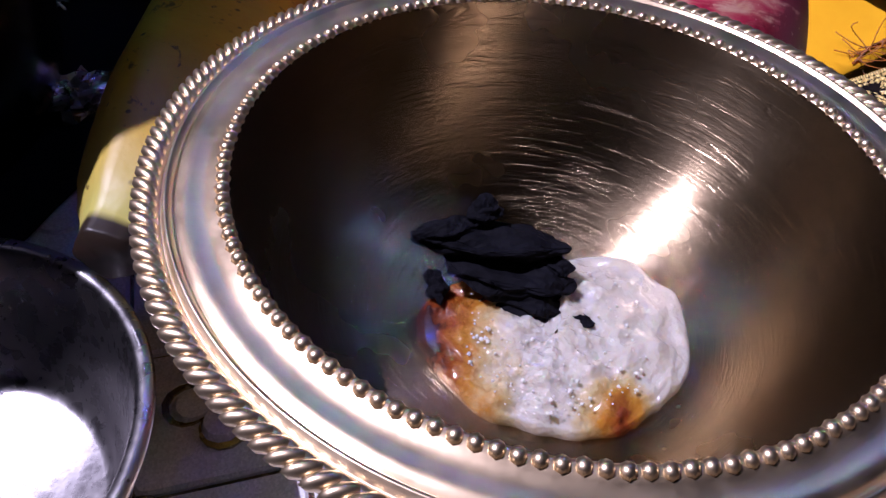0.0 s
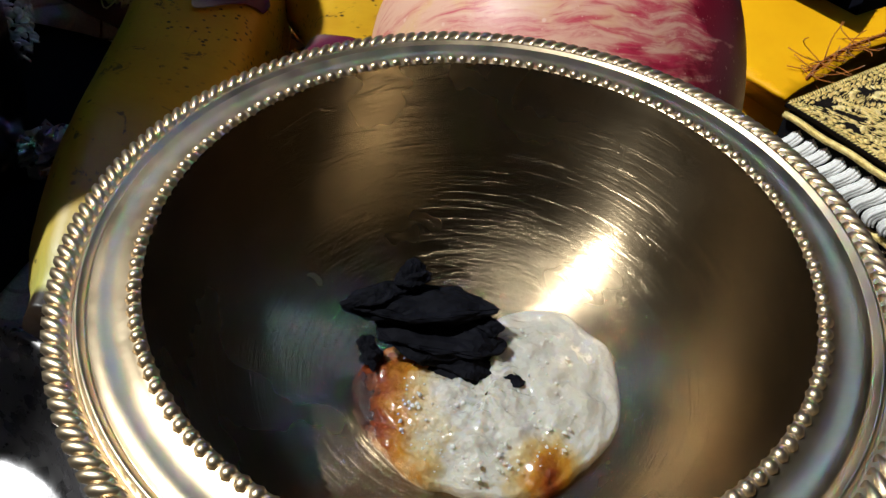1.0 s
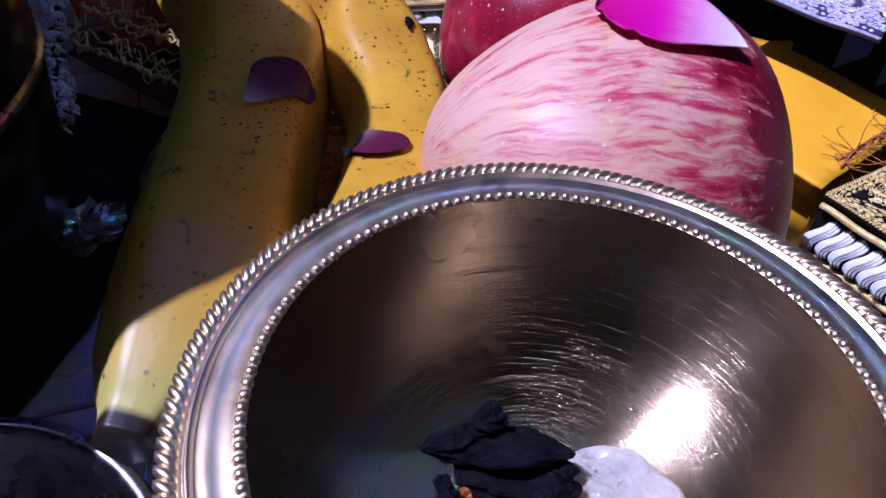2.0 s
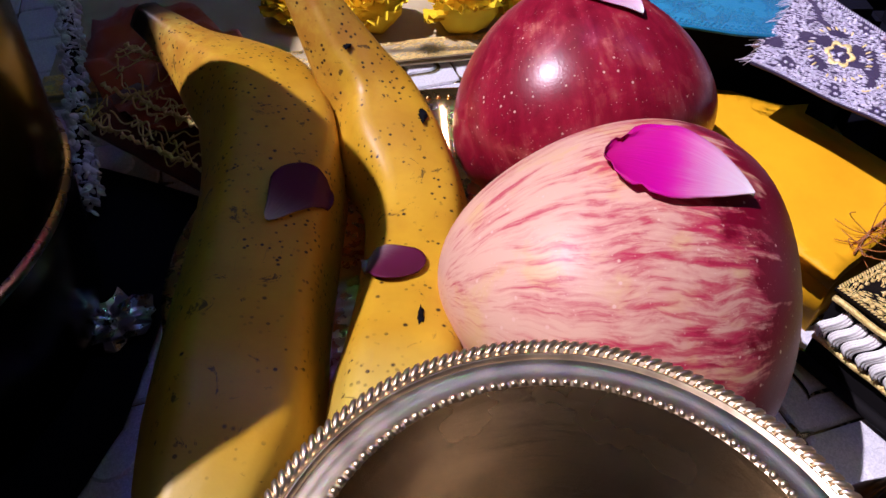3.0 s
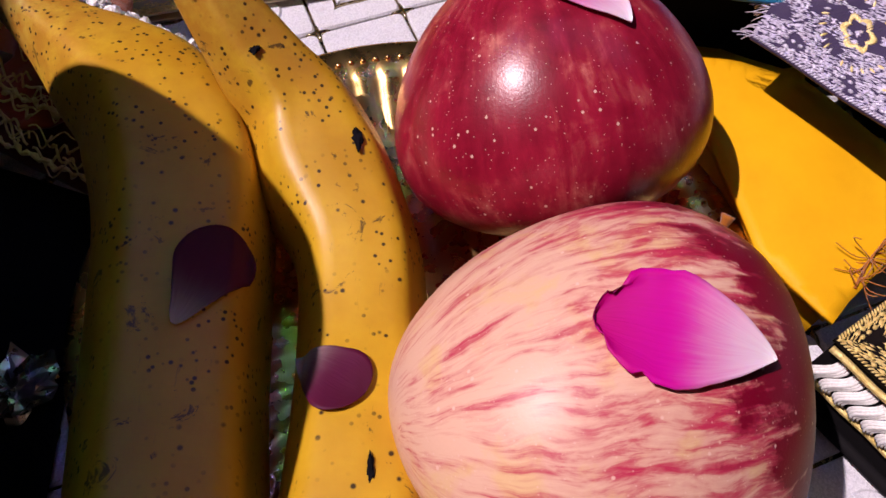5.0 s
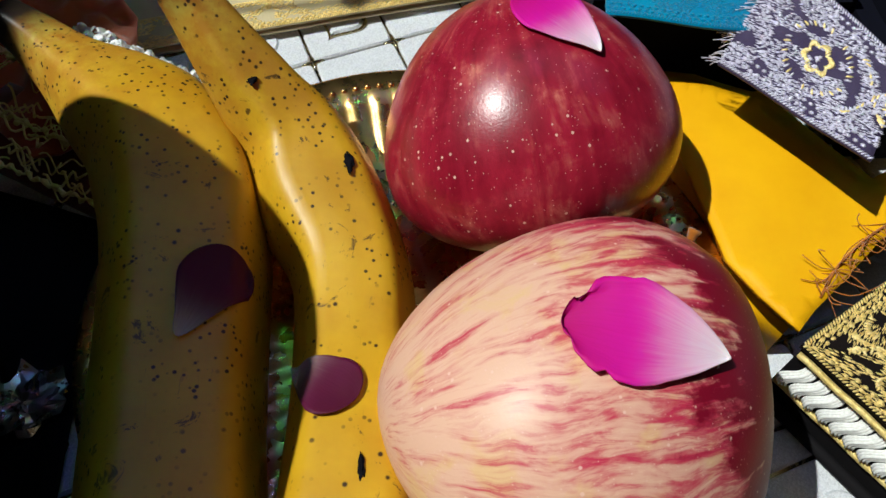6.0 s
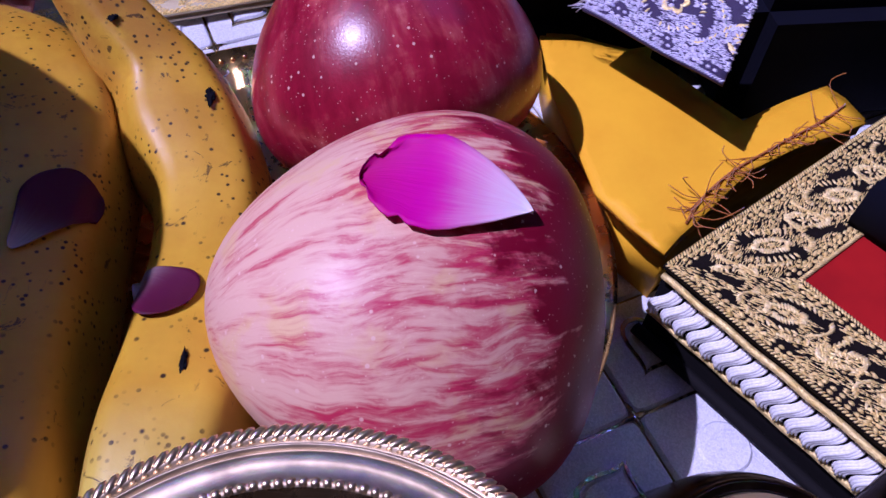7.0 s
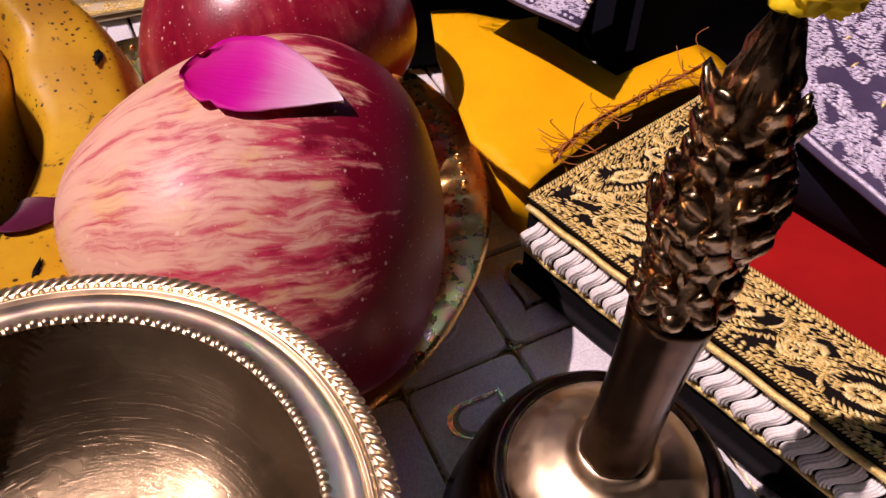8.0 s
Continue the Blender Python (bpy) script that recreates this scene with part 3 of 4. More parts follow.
# ---- fruit ----
def apple(name, c, axis, R, k, taper, stripe_axis, material, label):
    ax = Vector(axis).normalized()
    u = ax.cross(Vector((0.123, 0.31, 0.94))).normalized()
    w = ax.cross(u)
    turn = Vector(stripe_axis).to_track_quat("Z", "Y").to_matrix().to_4x4()
    inv = turn.inverted()
    v, f, n, m = [], [], 72, 44
    for j in range(m + 1):
        ph = math.pi * j / m
        pr = R * max(math.sin(ph), 0) ** 0.85 * (1 + taper * math.cos(ph))
        h = R * k * math.cos(ph)
        for i in range(n):
            a = 2 * math.pi * i / n
            q = ax * h + (u * math.cos(a) + w * math.sin(a)) * pr
            q *= 1 + 0.018 * noise.noise(q * 38)
            v.append(tuple(inv @ q))
    for j in range(m):
        for i in range(n):
            f.append((j * n + i, j * n + (i + 1) % n, (j + 1) * n + (i + 1) % n, (j + 1) * n + i))
    ob = part(name, Shape().add(v, f), material, None, "", Matrix.Translation(c) @ turn)
    return tagged(ob, label, "apple", "apples on the plate")


apple_a = apple("apple", (0.0919, 0.2234, 0.0462), (0.568, 0.617, 0.545), 0.0343, 0.982, -0.2434, (0.96, 0.08, -0.08), APPLE_A, "pink and cream striped apple with a petal lying on top")
apple_b = apple("apple", (0.0888, 0.2933, 0.0442), (-0.2157, 0.6048, 0.7666), 0.0342, 0.831, -0.234, (-0.2, 0.6, 0.77), APPLE_B, "glossy dark red apple behind a striped one")
part("stem", Shape().add(*tube(spline([(0, 0, -0.002), (0.002, 0.001, 0.001), (0.003, 0.0025, 0.003)], 8), [0.0011, 0.0009, 0.0009, 0.0009, 0.0009, 0.001, 0.0012, 0.0014], 8)[:2]), STRAND, apple_a, "short woody brown stem",
     apple_a.matrix_basis.inverted() @ Matrix.Translation((0.1145, 0.2515, 0.0500)))


def banana(pts, label, seed):
    P = spline(pts, 72)
    v, f, uv = tube([q[:3] for q in P], [max(0.002, q[3]) for q in P], 40, lambda a: 1 + 0.055 * math.cos(5 * a + seed) + 0.016 * math.cos(10 * a + 2 * seed))
    v = [tuple(Vector(q) * (1 + 0.004 * noise.noise(Vector(q) * 60))) for q in v]
    me = Shape().add(v, f, None, uv).mesh("banana", True, True)
    return tagged(part("banana", me, BANANA), label, "banana", "bananas on the plate")


banana_a = banana([(-0.0410, 0.3340, 0.0450, 0.0055), (-0.0325, 0.3275, 0.0420, 0.0068), (-0.0220, 0.3190, 0.0390, 0.0098), (-0.0100, 0.3085, 0.0365, 0.0142), (0.0015, 0.2965, 0.0345, 0.0178), (0.0085, 0.277, 0.0315, 0.0190),
                   (0.0107, 0.250, 0.0305, 0.0180), (0.0127, 0.220, 0.0315, 0.0174), (0.0155, 0.197, 0.0345, 0.0168), (0.0155, 0.180, 0.0370, 0.0130), (0.0145, 0.1705, 0.0385, 0.0085), (0.0138, 0.166, 0.0390, 0.0055), (0.0135, 0.162, 0.0392, 0.0045)],
                  "yellow speckled banana with a black tip, lying in shade", 0.4)
banana_b = banana([(0.0085, 0.3165, 0.078, 0.0042), (0.0125, 0.3125, 0.071, 0.0050), (0.0195, 0.3070, 0.060, 0.0072), (0.0268, 0.3005, 0.049, 0.0098), (0.0338, 0.2935, 0.0395, 0.0130), (0.0395, 0.281, 0.0330, 0.0152),
                   (0.0468, 0.262, 0.0305, 0.0134), (0.0480, 0.240, 0.0305, 0.0131), (0.0480, 0.216, 0.0345, 0.0138), (0.0468, 0.200, 0.0375, 0.0135), (0.0455, 0.187, 0.0400, 0.0105), (0.0450, 0.178, 0.0410, 0.0060), (0.0448, 0.173, 0.0412, 0.0045)],
                  "ripe yellow banana with brown specks beside an apple", 1.3)


def dark_scar(pos, size, rz, host):
    v, f = rough_blob(size[0], size[1], size[2], 3, 0.7, 2.2, 28, 16)
    part("bruise", Shape().add(v, f), COAL, host, "dark dry bruise", pose(*pos, 0, 0, rz))


from mathutils.bvhtree import BVHTree


def top_of(obs):
    trees = []
    for o in obs:
        vs = [o.matrix_basis @ q.co for q in o.data.vertices]
        trees.append(BVHTree.FromPolygons(vs, [tuple(pl.vertices) for pl in o.data.polygons]))

    def z_at(x, y):
        zs = [h[0].z for h in (t.ray_cast(Vector((x, y, 0.3)), Vector((0, 0, -1))) for t in trees) if h[0] is not None]
        return max(zs) if zs else 0.0
    return z_at


ztop = top_of([apple_a, apple_b, banana_a, banana_b])
for (x, y), size, rz, host in (((0.0475, 0.2815), (0.0010, 0.0036, 0.0003), 14, banana_b), ((0.0275, 0.2955), (0.0011, 0.0013, 0.0003), 30, banana_b), ((0.0505, 0.2115), (0.0006, 0.0026, 0.0004), -4, banana_b)):
    dark_scar((x, y, ztop(x, y)), size, rz, host)


def petal(pos, rz, length, width, material, label, lift=0.0006, curl=0.12, ragged=0.0):
    """A thin curved petal, its pale claw at the +x end, laid on what is below."""
    n, m = 26, 16
    v, f, uv = [], [], []
    c, s = math.cos(radians(rz)), math.sin(radians(rz))
    def half(u):
        """Half the width at u: round at the broad end, drawn out to a claw."""
        if u < 0.4:
            return math.sqrt(max(0.0, 1 - ((0.4 - u) / 0.4) ** 2))
        k = (u - 0.4) / 0.6
        return (1 - k ** 1.3) * 0.92 + 0.08 * math.sqrt(max(0.0, 1 - k ** 6))
    for j in range(n + 1):
        u = 0.5 - 0.5 * math.cos(math.pi * j / n)
        for i in range(m + 1):
            t = 2 * i / m - 1
            lx = (u - 0.5) * length
            ly = t * half(u) * width / 2 + 0.0006 * noise.noise(Vector((u * 4, t * 0.5, rz)))
            if ragged:
                nick = max(0.0, noise.noise(Vector((u * 9, t * 2.5, 2.0)))) + 0.6 * max(0.0, noise.noise(Vector((u * 25, t * 6, 5.0))))
                edge_k = abs(t) ** 3 * (1 - u) ** 2 if t < 0 else abs(t) ** 3 * max(0.0, 1 - 1.4 * u)
                ly -= math.copysign(ragged * 2.2 * nick * edge_k, t)
            x, y = pos[0] + lx * c - ly * s, pos[1] + lx * s + ly * c
            v.append([x, y, ztop(x, y)])
            uv.append((u, i / m))
    zc = ztop(pos[0], pos[1])
    for k, q in enumerate(v):
        u, t = uv[k][0], 2 * uv[k][1] - 1
        q[2] = max(q[2], zc - 0.006) + lift + curl * length * (0.25 * t * t * (1 - u * 0.5) + 0.2 * abs(u - 0.45) ** 2 * 4 + 0.5 * max(0.0, t) ** 2 * (1 - abs(2 * u - 1) ** 2))
    for j in range(n):
        for i in range(m):
            a = j * (m + 1) + i
            f.append((a, a + 1, a + m + 2, a + m + 1))
    k = len(v)
    low = [(x, y, z - 0.00025) for x, y, z in v]
    f += [tuple(q + k for q in reversed(g)) for g in f]
    edge = [i for i in range(m + 1)] + [j * (m + 1) + m for j in range(1, n + 1)] + [n * (m + 1) + i for i in range(m - 1, -1, -1)] + [j * (m + 1) for j in range(n - 1, 0, -1)]
    for a, b in zip(edge, edge[1:] + edge[:1]):
        f.append((b, a, a + k, b + k))
    me = mesh_of("rose_petal", v + low, f, True, uv + uv)
    return tagged(part("rose_petal", me, material), label, "petal", "scattered rose petals")


petal((0.0945, 0.2200), -14, 0.0255, 0.0172, PETAL, "magenta rose petal with a white claw, lying on a striped apple", 0.0010, 0.15, 0.0022)
petal((0.0930, 0.2935), -52, 0.0230, 0.0150, PETAL, "magenta rose petal with a white claw, on the red apple", 0.0008, 0.10)
petal((0.0198, 0.2493), -111, 0.0222, 0.0138, PETAL_SHADED, "pink rose petal lying on a shaded banana, coloured dark for shade", 0.0006, 0.06)
petal((0.0428, 0.2296), 143, 0.0165, 0.0135, PETAL_SHADED, "pink rose petal wedged between banana and apple, coloured dark for shade", 0.0006, 0.10)


# ---- covered box with brocade borders ----
def on_quad(c00, c10, c11, c01):
    c00, c10, c11, c01 = (Vector(q) for q in (c00, c10, c11, c01))

    def at(u, v):
        return c00.lerp(c10, u).lerp(c01.lerp(c11, u), v)
    nrm = (c10 - c00).cross(c01 - c00).normalized()
    return at, nrm


def band(name, quad, ground, motif, parent, label, thick=0.0008, wave=0.0, flowers=True, fill=3.0e6):
    """A woven band over a quad: a ground sheet, and raised metal-thread work on it."""
    at, nrm = on_quad(*quad)
    lu = (at(1, 0.5) - at(0, 0.5)).length
    lv = (at(0.5, 1) - at(0.5, 0)).length
    nu, nv = max(4, int(lu / 0.003)), max(4, int(lv / 0.003))
    off = lambda u, v: nrm * (wave * noise.noise(Vector((u * lu * 60, v * lv * 60, lu))))
    v, f = [], []
    for side in (0, 1):
        for j in range(nv + 1):
            for i in range(nu + 1):
                u, w = i / nu, j / nv
                v.append(tuple(at(u, w) + off(u, w) + nrm * (thick if side == 0 else 0)))
    K = (nu + 1) * (nv + 1)
    for j in range(nv):
        for i in range(nu):
            a = j * (nu + 1) + i
            f.append((a, a + 1, a + nu + 2, a + nu + 1))
            f.append((K + a, K + a + nu + 1, K + a + nu + 2, K + a + 1))
    edge = list(range(nu + 1)) + [j * (nu + 1) + nu for j in range(1, nv + 1)] + [nv * (nu + 1) + i for i in range(nu - 1, -1, -1)] + [j * (nu + 1) for j in range(nv - 1, 0, -1)]
    for a, b in zip(edge, edge[1:] + edge[:1]):
        f.append((b, a, a + K, b + K))
    ob = part(name, Shape().add(v, f), ground, parent, label)
    xd = (at(1, 0.5) - at(0, 0.5)).normalized()
    yd = nrm.cross(xd)
    fm = Matrix((xd, yd, nrm)).transposed().to_4x4()
    T, T2 = Shape(), Shape()

    def put(u, w, shape, rot=0.0, into=None):
        (into or T).add(*shape, Matrix.Translation(at(u, w) + off(u, w) + nrm * thick) @ fm @ Matrix.Rotation(rot, 4, "Z"))
    rnd = random.Random(int(lu * 1e5))
    edge_st = ball(0.0008, 0.0003, 0.0003, 6, 4)
    for w in (0.025, 0.975):
        n = int(lu / 0.0008)
        for i in range(n):
            put((i + 0.5) / n, w, edge_st, 0.9 if w < 0.5 else -0.9)
    dash = ball(0.00075, 0.0005, 0.0004, 6, 4)
    for w, sh in ((0.085, 0.0), (0.145, 0.5), (0.855, 0.5), (0.915, 0.0)):
        n = int(lu / 0.0019)
        for i in range(n):
            put((i + 0.3 + sh) / (n + 0.8), w, dash, rnd.uniform(-0.2, 0.2))
    st = ball(0.0010, 0.00034, 0.0003, 6, 4)
    if flowers:
        room_v = lv * 0.31                                   # half the height that motifs may fill
        n = max(1, round(lu / (room_v * 3.6)))
        cell = lu / n

        def stitch(a, b, rot, into=None, k=1.0):
            """A stitch at a along and b across from the band's middle line, in metres."""
            if abs(b) < room_v * 1.08 and 0 < a < lu:
                put(a / lu, 0.5 + b / lv, st if k == 1.0 else ball(0.0010 * k, 0.00034, 0.0003, 6, 4), rot, into)
        for k in range(n):
            c = (k + 0.5) * cell
            # a flower of six fanned petals, each of side-by-side threads
            for q in range(6):
                a = 2 * math.pi * q / 6 + 0.3
                for t in range(-3, 4):
                    r = room_v * (0.40 - 0.012 * t * t)
                    x, y = r * math.cos(a) - t * 0.00042 * math.sin(a), r * math.sin(a) + t * 0.00042 * math.cos(a)
                    stitch(c + x, y, a, T2)
            for q in range(5):
                stitch(c + rnd.uniform(-0.0004, 0.0004), rnd.uniform(-0.0004, 0.0004), q * 1.2)
            # a ring of radial stitches round it, broken in places
            for q in range(44):
                a = 2 * math.pi * q / 44
                if q % 11 < 9:
                    stitch(c + room_v * 0.92 * math.cos(a), room_v * 0.88 * math.sin(a), a + 0.5, T2 if q % 2 else None)
            # two scrolls and a leaf that lead to the next flower
            for sgn in (-1, 1):
                for q in range(22):
                    u = q / 21
                    x = cell * (0.24 + 0.44 * u)
                    y = sgn * room_v * (0.78 * math.cos(u * math.pi * 1.6) * (1 - 0.35 * u) + 0.1)
                    stitch(c + x, y, sgn * (0.6 - 2.2 * math.sin(u * math.pi * 1.6)) + 0.4, T2 if q % 3 else None)
                    stitch(c + x + 0.0005, y * 0.84, sgn * 0.5, None, 0.7)
                for q in range(9):
                    stitch(c + cell * 0.5 + (q - 4) * 0.00045, sgn * room_v * (0.52 - 0.03 * abs(q - 4)), 1.2 * sgn, T2, 1.1)
            for q in range(7):
                a = 2 * math.pi * q / 7
                stitch(c + cell * 0.5 + 0.0013 * math.cos(a), 0.0013 * math.sin(a), a, T2, 0.9)
    # fine weft threads, thick in patches, that glitter through the ground
    for i in range(int(lu * lv * fill)):
        u, w = rnd.random(), rnd.uniform(0.04, 0.96)
        if noise.noise(Vector((u * lu * 150, w * lv * 220, 4.0))) > -0.12:
            put(u, w, ball(0.0007, 0.00016, 0.00016, 4, 3), 0.35)
    tagged(part("thread_work", T, motif, ob, "raised metallic thread embroidery"), kind="stuff")
    if T2.v:
        tagged(part("flower_work", T2, GOLD_BRIGHT, ob, "raised bright gold flowers and scrolls"), kind="stuff")
    return ob


def braid(parent, a, b, width, nrm, material, label):
    """A lace braid between two points: two rows of overlapping loops."""
    a, b, nrm = Vector(a), Vector(b), Vector(nrm).normalized()
    xd = (b - a).normalized()
    yd = nrm.cross(xd)
    fm = Matrix((xd, yd, nrm)).transposed().to_4x4()
    s, ln = Shape(), (b - a).length
    n = int(ln / 0.0037)
    for i in range(n):
        c = a + xd * ((i + 0.5) / n * ln)
        wob = 0.0004 * noise.noise(Vector((i * 0.9, 1.0, 0.0)))
        # one plump twist: parallel strands that bend in an S and dive under the next
        for k in range(5):
            off = (k - 2) * 0.00062
            pts = []
            for t in np.linspace(-1, 1, 11):
                pts.append((off + 0.0016 * math.sin(t * 2.2) + wob, width * 0.46 * t * (1 - 0.04 * abs(k - 2)), 0.0011 * (1 - t * t) - 0.0003 * abs(k - 2)))
            v, f, _ = tube(pts, [0.00045 * (1 - 0.45 * abs(t) ** 3) for t in np.linspace(-1, 1, 11)], 6, None, (0.1, 0.2, 1))
            s.add(v, f, Matrix.Translation(c) @ fm)
    return part("lace_braid", s, material, parent, label)


BOX0 = Vector((0.1445, 0.2385))                 # its near left corner in plan
EX = Vector((0.55, -0.835)).normalized()        # along the near side
EY = Vector((0.86, 0.51)).normalized()          # along the far side
BOXH = 0.0285


def bp(a, b, z):
    q = BOX0 + EX * a + EY * b
    return (q.x, q.y, z)


def covered_box():
    la, lb, w = 0.17, 0.19, 0.0205
    ob = thing("covered_box", (0, 0, 0), "low box covered in red cloth with wide gold brocade borders", "box")
    outline = [bp(0.0006, 0.0006, 0)[:2], bp(la, 0.0006, 0)[:2], bp(la, lb, 0)[:2], bp(0.0006, lb, 0)[:2]]
    part("body", Shape().add(*slab(outline, 0.0, BOXH - 0.0012, 0.001)).mesh("body", False), BLACK_THREAD, ob, "black cloth side")
    inner = [bp(w - 0.003, w - 0.003, 0)[:2], bp(la - 0.002, w - 0.003, 0)[:2], bp(la - 0.002, lb - 0.002, 0)[:2], bp(w - 0.003, lb - 0.002, 0)[:2]]
    part("red_cover", Shape().add(*slab(inner, BOXH - 0.0015, BOXH - 0.0003, 0.0005)), RED, ob, "plain deep red cloth top")
    z = BOXH - 0.001
    band("brocade_border", (bp(0, 0, z), bp(la, 0, z), bp(la, w, z), bp(w, w, z)), MAROON, GOLD_THREAD, ob, "gold floral brocade border on black", 0.0012, 0.0003, True, 3.0e6)
    band("brocade_border", (bp(0, lb, z), bp(0, 0, z), bp(w, w, z), bp(w, lb, z)), MAROON, GOLD_THREAD, ob, "gold floral brocade border", 0.0012, 0.0003)
    braid(ob, Vector(bp(0.002, -0.0006, 0.0195)), Vector(bp(la, -0.0006, 0.0190)), 0.0108, (-EY.x, -EY.y, 0.35), SILK, "twisted white silk braid")
    for h in (0.0125, 0.0262):
        a, b = bp(0.001, -0.0005, h), bp(la, -0.0005, h)
        pts = [Vector(a).lerp(Vector(b), i / 60) + Vector((0, 0, 0.0002 * math.sin(i * 1.3))) for i in range(61)]
        part("piping", Shape().add(*tube(pts, [0.0008] * 61, 8)[:2]), GOLD_THREAD, ob, "thin gold cord")
    low = [Vector(bp(0.0, -0.0012, 0.004)).lerp(Vector(bp(la, -0.0012, 0.004)), i / 40) for i in range(41)]
    part("piping", Shape().add(*tube(low, [0.0016] * 41, 8)[:2]), BLACK_THREAD, ob, "thick black cord")


covered_box()
cu = [bp(0.016, 0.042, 0)[:2], bp(0.168, 0.042, 0)[:2], bp(0.168, 0.186, 0)[:2], bp(0.016, 0.186, 0)[:2]]
tagged(part("seat_cushion", Shape().add(*slab(cu, BOXH - 0.0004, 0.0450, 0.004)), NAVY), "dark navy velvet cushion on the red box", "cushion")


# ---- yellow cloth ----
def sheet(name, outline, zf, thick, material, label, category, step=0.0035, kind=""):
    """A cloth laid over a closed outline of (x, y): a triangulated sheet with thickness, its height from zf."""
    bm = bmesh.new()
    ring = [bm.verts.new((x, y, 0)) for x, y in outline]
    bm.faces.new(ring)
    bmesh.ops.triangulate(bm, faces=bm.faces[:])
    for _ in range(6):
        long_e = [e for e in bm.edges if e.calc_length() > step * 1.6]
        if not long_e:
            break
        bmesh.ops.subdivide_edges(bm, edges=long_e, cuts=1)
        bmesh.ops.triangulate(bm, faces=[g for g in bm.faces if len(g.verts) > 3])
    for q in bm.verts:
        q.co.z = zf(q.co.x, q.co.y)
    bmesh.ops.recalc_face_normals(bm, faces=bm.faces[:])
    if sum(g.normal.z for g in bm.faces) < 0:
        bmesh.ops.reverse_faces(bm, faces=bm.faces[:])
    ext = bmesh.ops.extrude_face_region(bm, geom=bm.faces[:])
    for q in ext["geom"]:
        if isinstance(q, bmesh.types.BMVert):
            q.co.z += thick
    bmesh.ops.recalc_face_normals(bm, faces=bm.faces[:])
    for g in bm.faces:
        g.smooth = True
    return part(name, bm, material)


def yellow_z(x, y):
    d = (Vector((x, y)) - Vector((0.15, 0.245))).dot(Vector((0.2, 0.98)))
    return 0.026 + 0.04 * max(0, min(d, 0.09)) * 0.6 + 0.0012 * noise.noise(Vector((x * 45, y * 30, 0))) - 0.12 * max(0, 0.142 - x)


yl = [(0.1318, 0.3210), (0.1310, 0.298), (0.1330, 0.282), (0.1350, 0.262), (0.1400, 0.252), (0.1462, 0.2425), (0.1515, 0.2475), (0.158, 0.2525), (0.174, 0.2655),
      (0.190, 0.272), (0.209, 0.2785), (0.2075, 0.287), (0.2045, 0.2925), (0.190, 0.2865), (0.1765, 0.2805), (0.170, 0.290), (0.1625, 0.302), (0.1585, 0.3075), (0.1610, 0.3120), (0.1540, 0.3115), (0.1460, 0.3150), (0.1390, 0.3185)]
yc = thing("yellow_cloth", (0, 0, 0), "folded bright yellow cloth with a frayed hem beside the plate", "cloth")
ys = sheet("sheet", yl, yellow_z, 0.0012, YELLOW, "", "")
ys.parent = yc
under = [(x + 0.003, y + 0.004) for x, y in yl]
ys = sheet("sheet", under, lambda x, y: max(0.0, yellow_z(x, y) - 0.007), 0.0055, YELLOW, "", "", 0.008)
ys.parent = yc
ys = sheet("sheet", [(x + 0.004, y + 0.006) for x, y in yl], lambda x, y: 0.0, 0.017, YELLOW, "", "", 0.012)
ys.parent = yc
rnd = random.Random(9)
fr = Shape()
hem = [(0.1535, 0.2505), (0.160, 0.2580), (0.170, 0.2655), (0.182, 0.2715), (0.196, 0.2785), (0.206, 0.285)]
hp = [(q[0], q[1], yellow_z(q[0], q[1]) + 0.0018) for q in spline(hem, 40)]
fr.add(*tube(hp, [0.0003] * 40, 6)[:2])
for i in range(60):
    q = Vector(hp[rnd.randrange(2, 38)])
    d = Vector((rnd.uniform(-1, 1), rnd.uniform(-1, 0.3), rnd.uniform(-0.1, 0.5))).normalized()
    ln, side = rnd.uniform(0.004, 0.011), Vector((rnd.uniform(-1, 1), rnd.uniform(-1, 1), 0)) * 0.003
    pts = [q + d * ln * t + side * math.sin(t * 4) * t for t in np.linspace(0, 1, 7)]
    fr.add(*tube(pts, [0.00013] * 7, 5)[:2])
tagged(part("frayed_hem", fr, STRAND, yc, "loose brown-orange stitching and threads"), kind="stuff")


